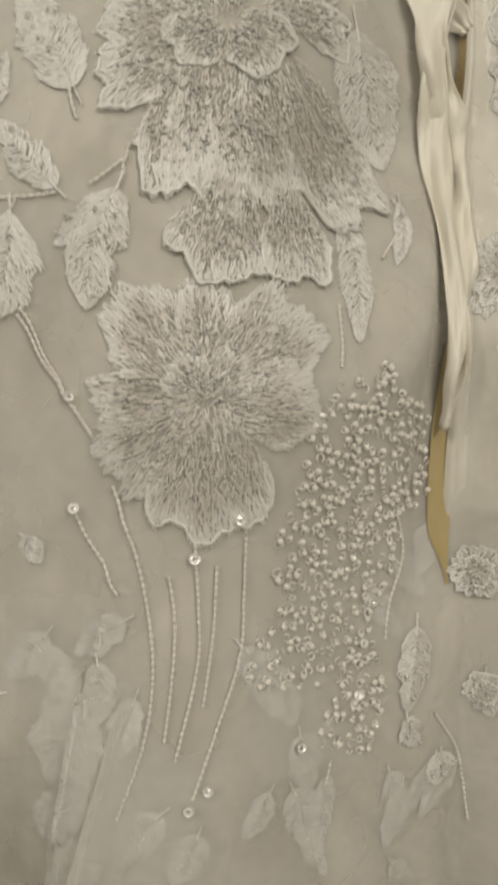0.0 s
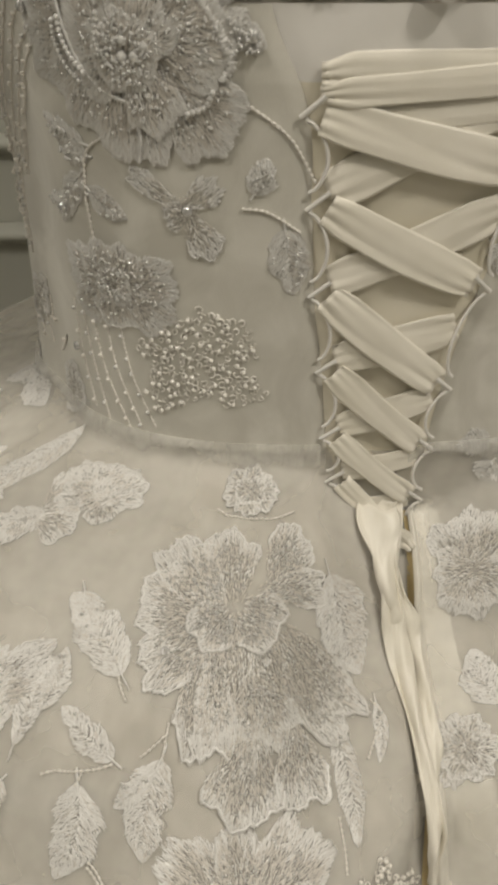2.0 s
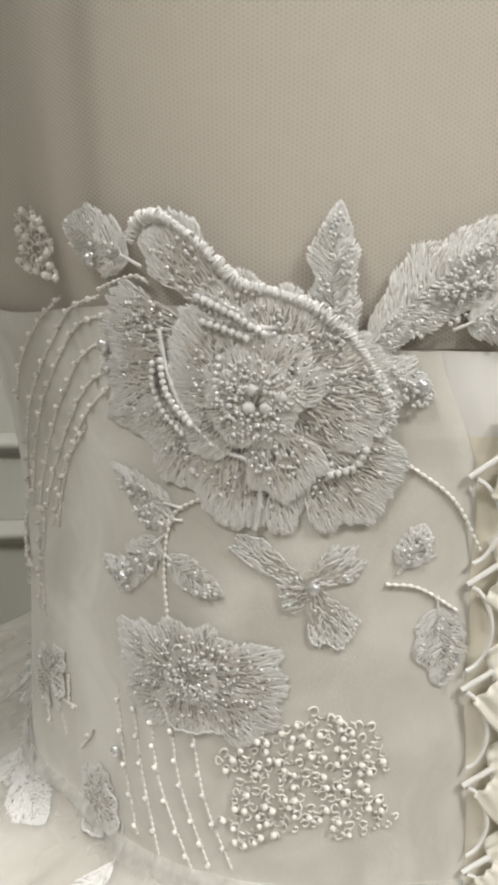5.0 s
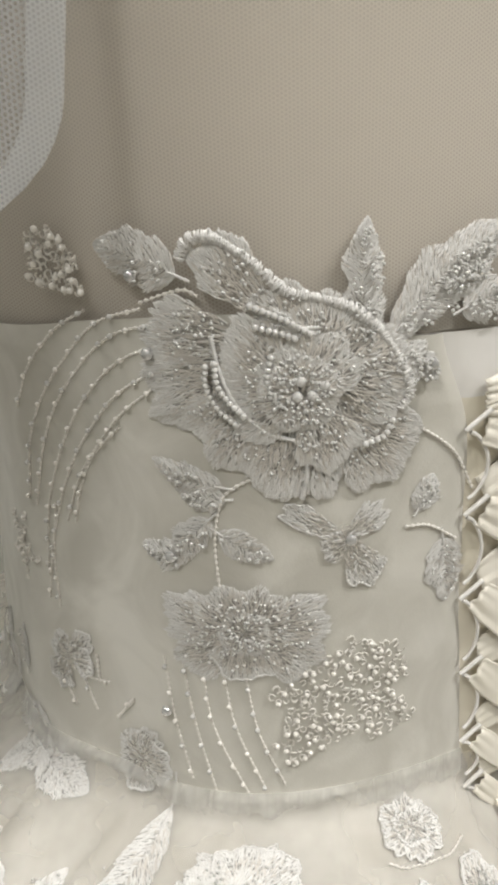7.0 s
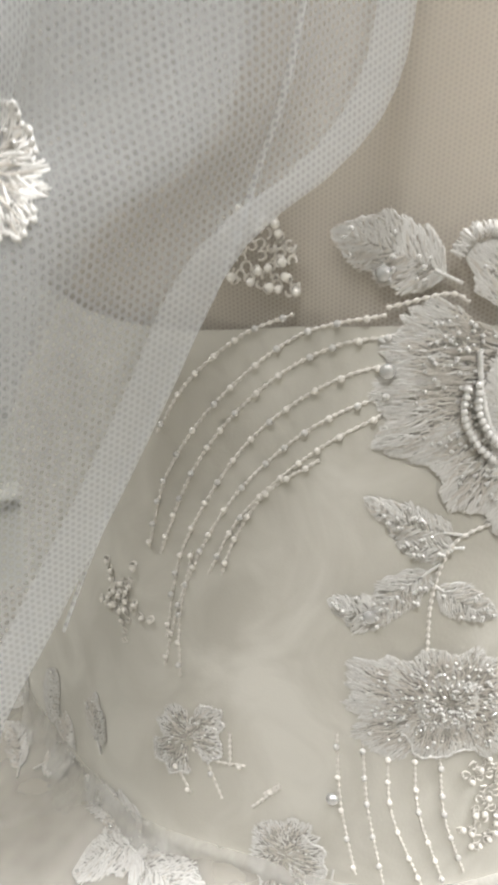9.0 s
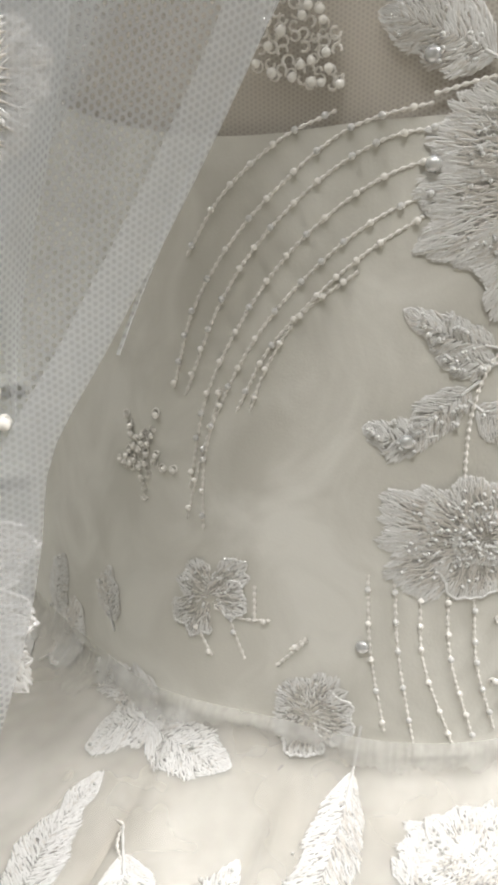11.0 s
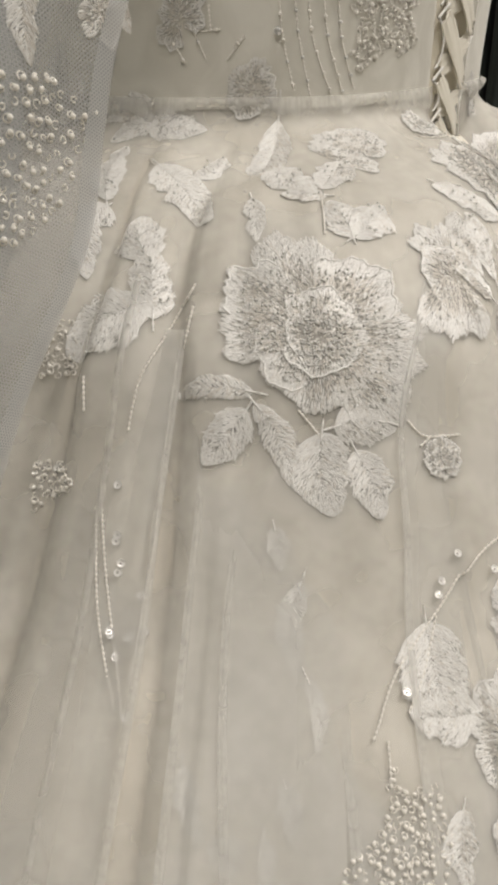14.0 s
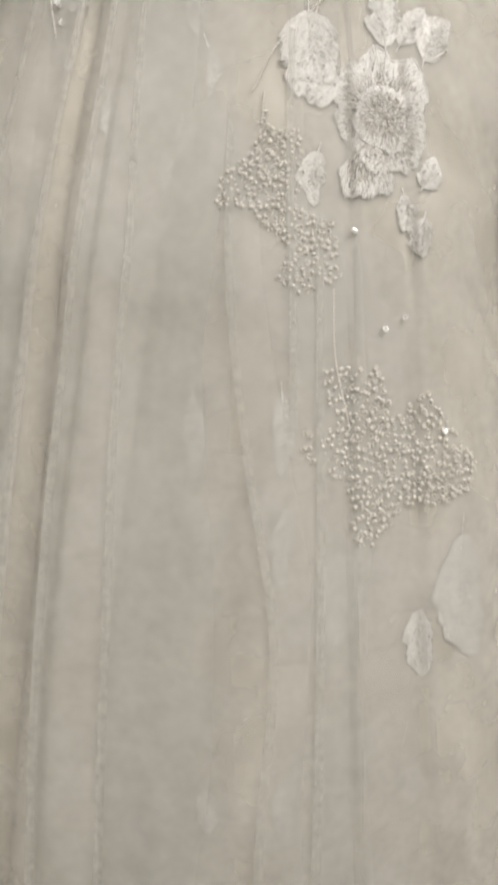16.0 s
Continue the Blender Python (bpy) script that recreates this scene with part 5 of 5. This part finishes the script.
# ---- embroidery on the dress: spots are (angle, height) ----
flower("peony_applique", PEONY, "large white embroidered peony with glass beads", on_dress, DRESS, 1, .0003, 90, .00045, shade=.45, rim=.9, cord_r=.0005, fill=.62)
flower("open_flower_applique", BLOOM, "open embroidered flower in white and beige thread", on_dress, DRESS, 2, .0003, 60, .00045, shade=.75, rim=.2, long=1.35, fill=.62)
flower("rose_applique", ROSE, "large embroidered rose with beaded petals", on_dress, DRESS, 3, .0003, 70, .00048, shade=.4, rim=.7, cord_r=.00038)
flower("rose_applique", LOW_ROSE, "embroidered rose low on the skirt", on_dress, DRESS, 4, .0005, 26, shade=.4, rim=.6)
flower("beaded_rose_applique", BUST, "raised embroidered rose thick with glass beads", on_dress, DRESS, 5, .0006, 34, .00052, dense=1.25, shade=.55, rise=.00013, rim=0, long=1.5, fill=.55)
flower("beaded_spray_applique", SPRAY, "beaded flower spray on the bodice", on_dress, DRESS, 6, .0005, 24, .00052, dense=1.2, shade=.5, rise=.0001, rim=.15, long=1.3, fill=.55)
flower("star_flower", STAR, "small embroidered flower round a rhinestone", on_dress, DRESS, 7, .0004, 3)
flower("bud_flower", BUD_FLOWER, "small white embroidered flower on the skirt", on_dress, DRESS, 8, .0004, 6)
flower("side_flower", SIDE_FLOWER, "embroidered flower at the back of the skirt", on_dress, DRESS, 9, .0004, 8, shade=.45)
flower("hip_flower", RIGHT_FLOWER, "white embroidered flower beside the lacing", on_dress, DRESS, 10, .0004, 8)
flower("waist_flower", HIP_FLOWER, "embroidered flower just under the waist", on_dress, DRESS, 11, .0004, 8)
flower("half_flower", HALF_FLOWER, "half-opened embroidered flower by the slit", on_dress, DRESS, 13, .0004, 5)
flower("small_flower", SMALL_A, "small embroidered flower at the bodice side", on_dress, DRESS, 14, .0004, 4)
flower("small_flower", SMALL_B, "small embroidered flower above the waist", on_dress, DRESS, 15, .0004, 4)

# thick corded edge, crystal crescent and centre of the beaded rose
def satin_roll(line, radius):
    """A padded petal edge, wrapped crosswise in thread."""
    q = smooth_line(line)
    p = DRESS.place(q[:, 0], q[:, 1], .0016)
    run = np.concatenate([[0], np.cumsum(np.linalg.norm(np.diff(p, axis=0), axis=1))])
    rng = np.random.default_rng(71)
    pile = Pile()
    for d in np.arange(.0005, run[-1], .00030):
        a, z = np.interp(d, run, q[:, 0]), np.interp(d, run, q[:, 1])
        c, n, side, up = DRESS.frame(a, z)
        ahead = DRESS.place(np.interp(d + .001, run, q[:, 0]), np.interp(d + .001, run, q[:, 1]), 0) - DRESS.place(np.interp(d - .001, run, q[:, 0]), np.interp(d - .001, run, q[:, 1]), 0)
        ahead = ahead / (np.linalg.norm(ahead) + 1e-9)
        across = np.cross(n, ahead)
        r = radius * rng.uniform(.8, 1.2) * (1 + .2 * math.sin(d * 260))
        lean = rng.normal(0, .45)
        t = np.linspace(-1.75, 1.75, 6)
        path = c + n * .0011 + r * (np.sin(t)[:, None] * (across + lean * ahead) * 1.25 + np.cos(t)[:, None] * n)
        pile.add(*tube(path, np.tile(ahead, (6, 1)), .00024, 4), 0)
    on_dress("petal_edge", pile.verts(), pile.f, [M_THREAD], label="thick white satin-stitched roll along the petal edge")


satin_roll(ROSE_EDGE[0], .0010)
for line in ROSE_EDGE[1:]:
    cord(line, on_dress, DRESS, .0006, "thick white satin-stitched roll along the petal edge", .0016, M_THREAD, .5, .0009)
for line in CRESCENT:
    p, nr = cord(line, on_dress, DRESS, .0004, "thread under a row of crystals", .0012)
    for k in range(0, len(p), 4):
        pearl(p[k] + nr[k] * .0014, .0009, dress, INV, BEAD_MESH, "crystal_bead")
for a, z in CENTRE:
    pearl(DRESS.place(a, z, .0022), .0016, dress, INV, BEAD_MESH, "crystal_bead")

n_leaf = 100
for rows, lift, shade in ((BACK_LEAVES, .0007, .3), (HEM_LEAVES, .0005, .5), (ROSE_LEAVES, .0007, .25), (SIDE_LEAVES, .0006, .2), (LOW_LEAVES, .0006, .25),
                          (BUST_LEAVES, .0007, .25), (TOP_LEAVES, .0010, .15), (HIP_LEAVES, .0006, .4), (HIP_LEAVES_B, .0006, .3), (WAIST_LEAVES, .0006, .5), (RIGHT_LEAVES, .0006, .3)):
    for row in rows:
        n_leaf += 1
        leaf(row, on_dress, DRESS, n_leaf, lift, shade, beads=70 if rows is TOP_LEAVES else 14 if rows is BUST_LEAVES else 4)

# paler leaves of the under-layer, seen through the tulle
ghost_rng = np.random.default_rng(55)
GHOST_D = [(ghost_rng.uniform(-9, 24), ghost_rng.uniform(.845, .945), ghost_rng.uniform(-150, -40), ghost_rng.uniform(14, 30), ghost_rng.uniform(7, 14)) for _ in range(34)]
for rows in (GHOST_A, GHOST_B, GHOST_C, GHOST_D):
    for row in rows:
        n_leaf += 1
        leaf(row, on_dress, DRESS, n_leaf, .0002, .0, "pale leaf stitched on the layer under the tulle", [M_FILL, M_THREAD, M_THREAD, M_FILL], -.0005)

for i, (a, z, d) in enumerate(ROSETTES):
    rosette(a, z, d, 200 + i, on_dress, DRESS)

for rows in (CORDS_BACK, STEMS_BACK, CORDS_SIDE, CORDS_LOW, CORDS_STEMS):
    for line in rows:
        cord(line, on_dress, DRESS)

beads_rng = np.random.default_rng(77)
for rows, apart in ((ARCS, .0075), (CORDS_RIBS, .0085)):
    for line in rows:
        p, nr = cord(line, on_dress, DRESS, .00034, out=.0)
        k = int(beads_rng.uniform(3, 12))
        while k < len(p) - 1:
            pearl(p[k] + nr[k] * .0008, .00082, dress, INV, BEAD_MESH if beads_rng.random() < .5 else PEARL_MESH, "bead")
            k += int(apart / .0004 * beads_rng.uniform(.75, 1.3))

for i, outline in enumerate((PEARLS_BACK, PEARLS_BODICE, PEARLS_LOW, PEARLS_HEM, PEARLS_ARM, PEARLS_SIDE, PEARLS_SIDE_LOW, PEARLS_FLANK)):
    pearl_cluster(outline, on_dress, DRESS, 300 + i, *((.0011, .0020) if outline is PEARLS_ARM else (.00088, .0020 if outline is PEARLS_BACK else .0022)), share=.35 if outline in (PEARLS_BODICE, PEARLS_ARM, PEARLS_SIDE) else .72)

for rows in (SEQUINS_BACK, SEQUINS_SIDE, SEQUINS_LOW, SEQUINS_HEM):
    for a, z in rows:
        sequin(a, z, on_dress, DRESS)
for a, z in STONES:
    stone(a, z, on_dress, DRESS)


# ---- the tulle cape beside the bodice ----
cape_origin = (-.20, .31, 1.2)
cape = new("tulle_cape")
cape.location = cape_origin
tagged(cape, label="sheer white tulle cape with embroidered edge hanging beside the bodice", category="cape")
CAPE_INV = Matrix.Translation([-c for c in cape_origin])


def on_cape(name, verts, faces, mats, parent=None, **kw):
    ob = mesh_object(name, np.asarray(verts, float), faces, mats, parent or cape, **kw)
    if parent is None:
        ob.matrix_parent_inverse = CAPE_INV
    return ob


def cape_layer(back, start, stop, n, wave, seed, name="tulle_layer", label="", mat=M_CAPE):
    zs = np.linspace(.84, 1.56, 150)
    v, uv = [], []
    for z in zs:
        x = float(CAPE_EDGE(z)) - np.linspace(start, stop, n)
        p = veil_place(x, np.full(n, z))
        p[:, 1] += back + wave * np.sin((p[:, 0] * 240 + 11 * z + seed)) * step(1.02, 1.15, z)
        v.append(p)
        uv.append(np.stack([x * 1.02, np.full(n, z)], -1))
    return on_cape(name, np.concatenate(v), grid_faces(len(zs), n), [mat], uv=np.concatenate(uv), label=label)


cape_layer(0, 0, .24, 120, 0, 0, label="front tulle layer with pleats")
cape_layer(-.0016, 0, .008, 10, 0, 0, "hem", "folded hem of the tulle", M_FOLD)
cape_layer(.012, .020, .24, 110, .004, 2.0, label="rear tulle layer")
cape_layer(.024, .012, .24, 110, .003, 4.0, label="hindmost tulle layer")


def cape_fold(zs, xs, wide):
    """A narrow doubled fold that runs down the tulle."""
    line = curve(zs, xs)
    v, uv = [], []
    for z in np.linspace(zs[0], zs[-1], 110):
        t = np.linspace(0, 1, 8)
        w = wide * (.55 + .45 * math.sin(z * 31 + wide * 900)) * float(step(zs[0], zs[0] + .03, z) * step(zs[-1], zs[-1] - .025, z)) + .0004
        x = float(line(z)) - w * t
        p = veil_place(x, np.full(8, z), .0003)
        p[:, 1] -= .0008 * np.sin(math.pi * t)
        v.append(p)
        uv.append(np.stack([x * 1.5, np.full(8, z)], -1))
    on_cape("fold", np.concatenate(v), grid_faces(110, 8), [M_FOLD], uv=np.concatenate(uv), label="narrow fold in the tulle")


cape_fold([1.20, 1.24, 1.262, 1.28, 1.305], [-.117, -.100, -.091, -.086, -.081], .004)
cape_fold([1.19, 1.22, 1.24, 1.262, 1.30, 1.35, 1.45], [-.1335, -.1305, -.1285, -.127, -.119, -.112, -.10], .008)
cape_fold([1.12, 1.20, 1.26, 1.32, 1.45], [-.200, -.176, -.160, -.148, -.13], .006)
cape_fold([1.10, 1.18, 1.25, 1.31, 1.45], [-.225, -.200, -.185, -.170, -.15], .008)

flower("cape_flower", CAPE_A, "white embroidered flower on the tulle", on_cape, CAPE, 31, .0005, 3, long=1.6, rim=.2)
flower("cape_flower", CAPE_B, "large white embroidered flower at the tulle edge", on_cape, CAPE, 32, .0005, 4, long=1.6, rim=.2)
flower("cape_flower", CAPE_D, "white embroidered flower high on the tulle", on_cape, CAPE, 34, .0005, 3, long=1.6, rim=.6)
flower("cape_flower", CAPE_C, "open embroidered flower on the tulle", on_cape, CAPE, 33, .0005, 6, shade=.2)
for row in CAPE_LEAVES + CAPE_LEAVES_LOW:
    n_leaf += 1
    leaf(row, on_cape, CAPE, n_leaf, .0006, .3)
for line in CAPE_CORDS:
    cord(line, on_cape, CAPE)
for i, outline in enumerate((PEARLS_CAPE, PEARLS_CAPE_TOP)):
    pearl_cluster(outline, on_cape, CAPE, 330 + i, .001, .0036, share=.75)
for a, z in CAPE_STONES:
    stone(a, z, on_cape, CAPE)
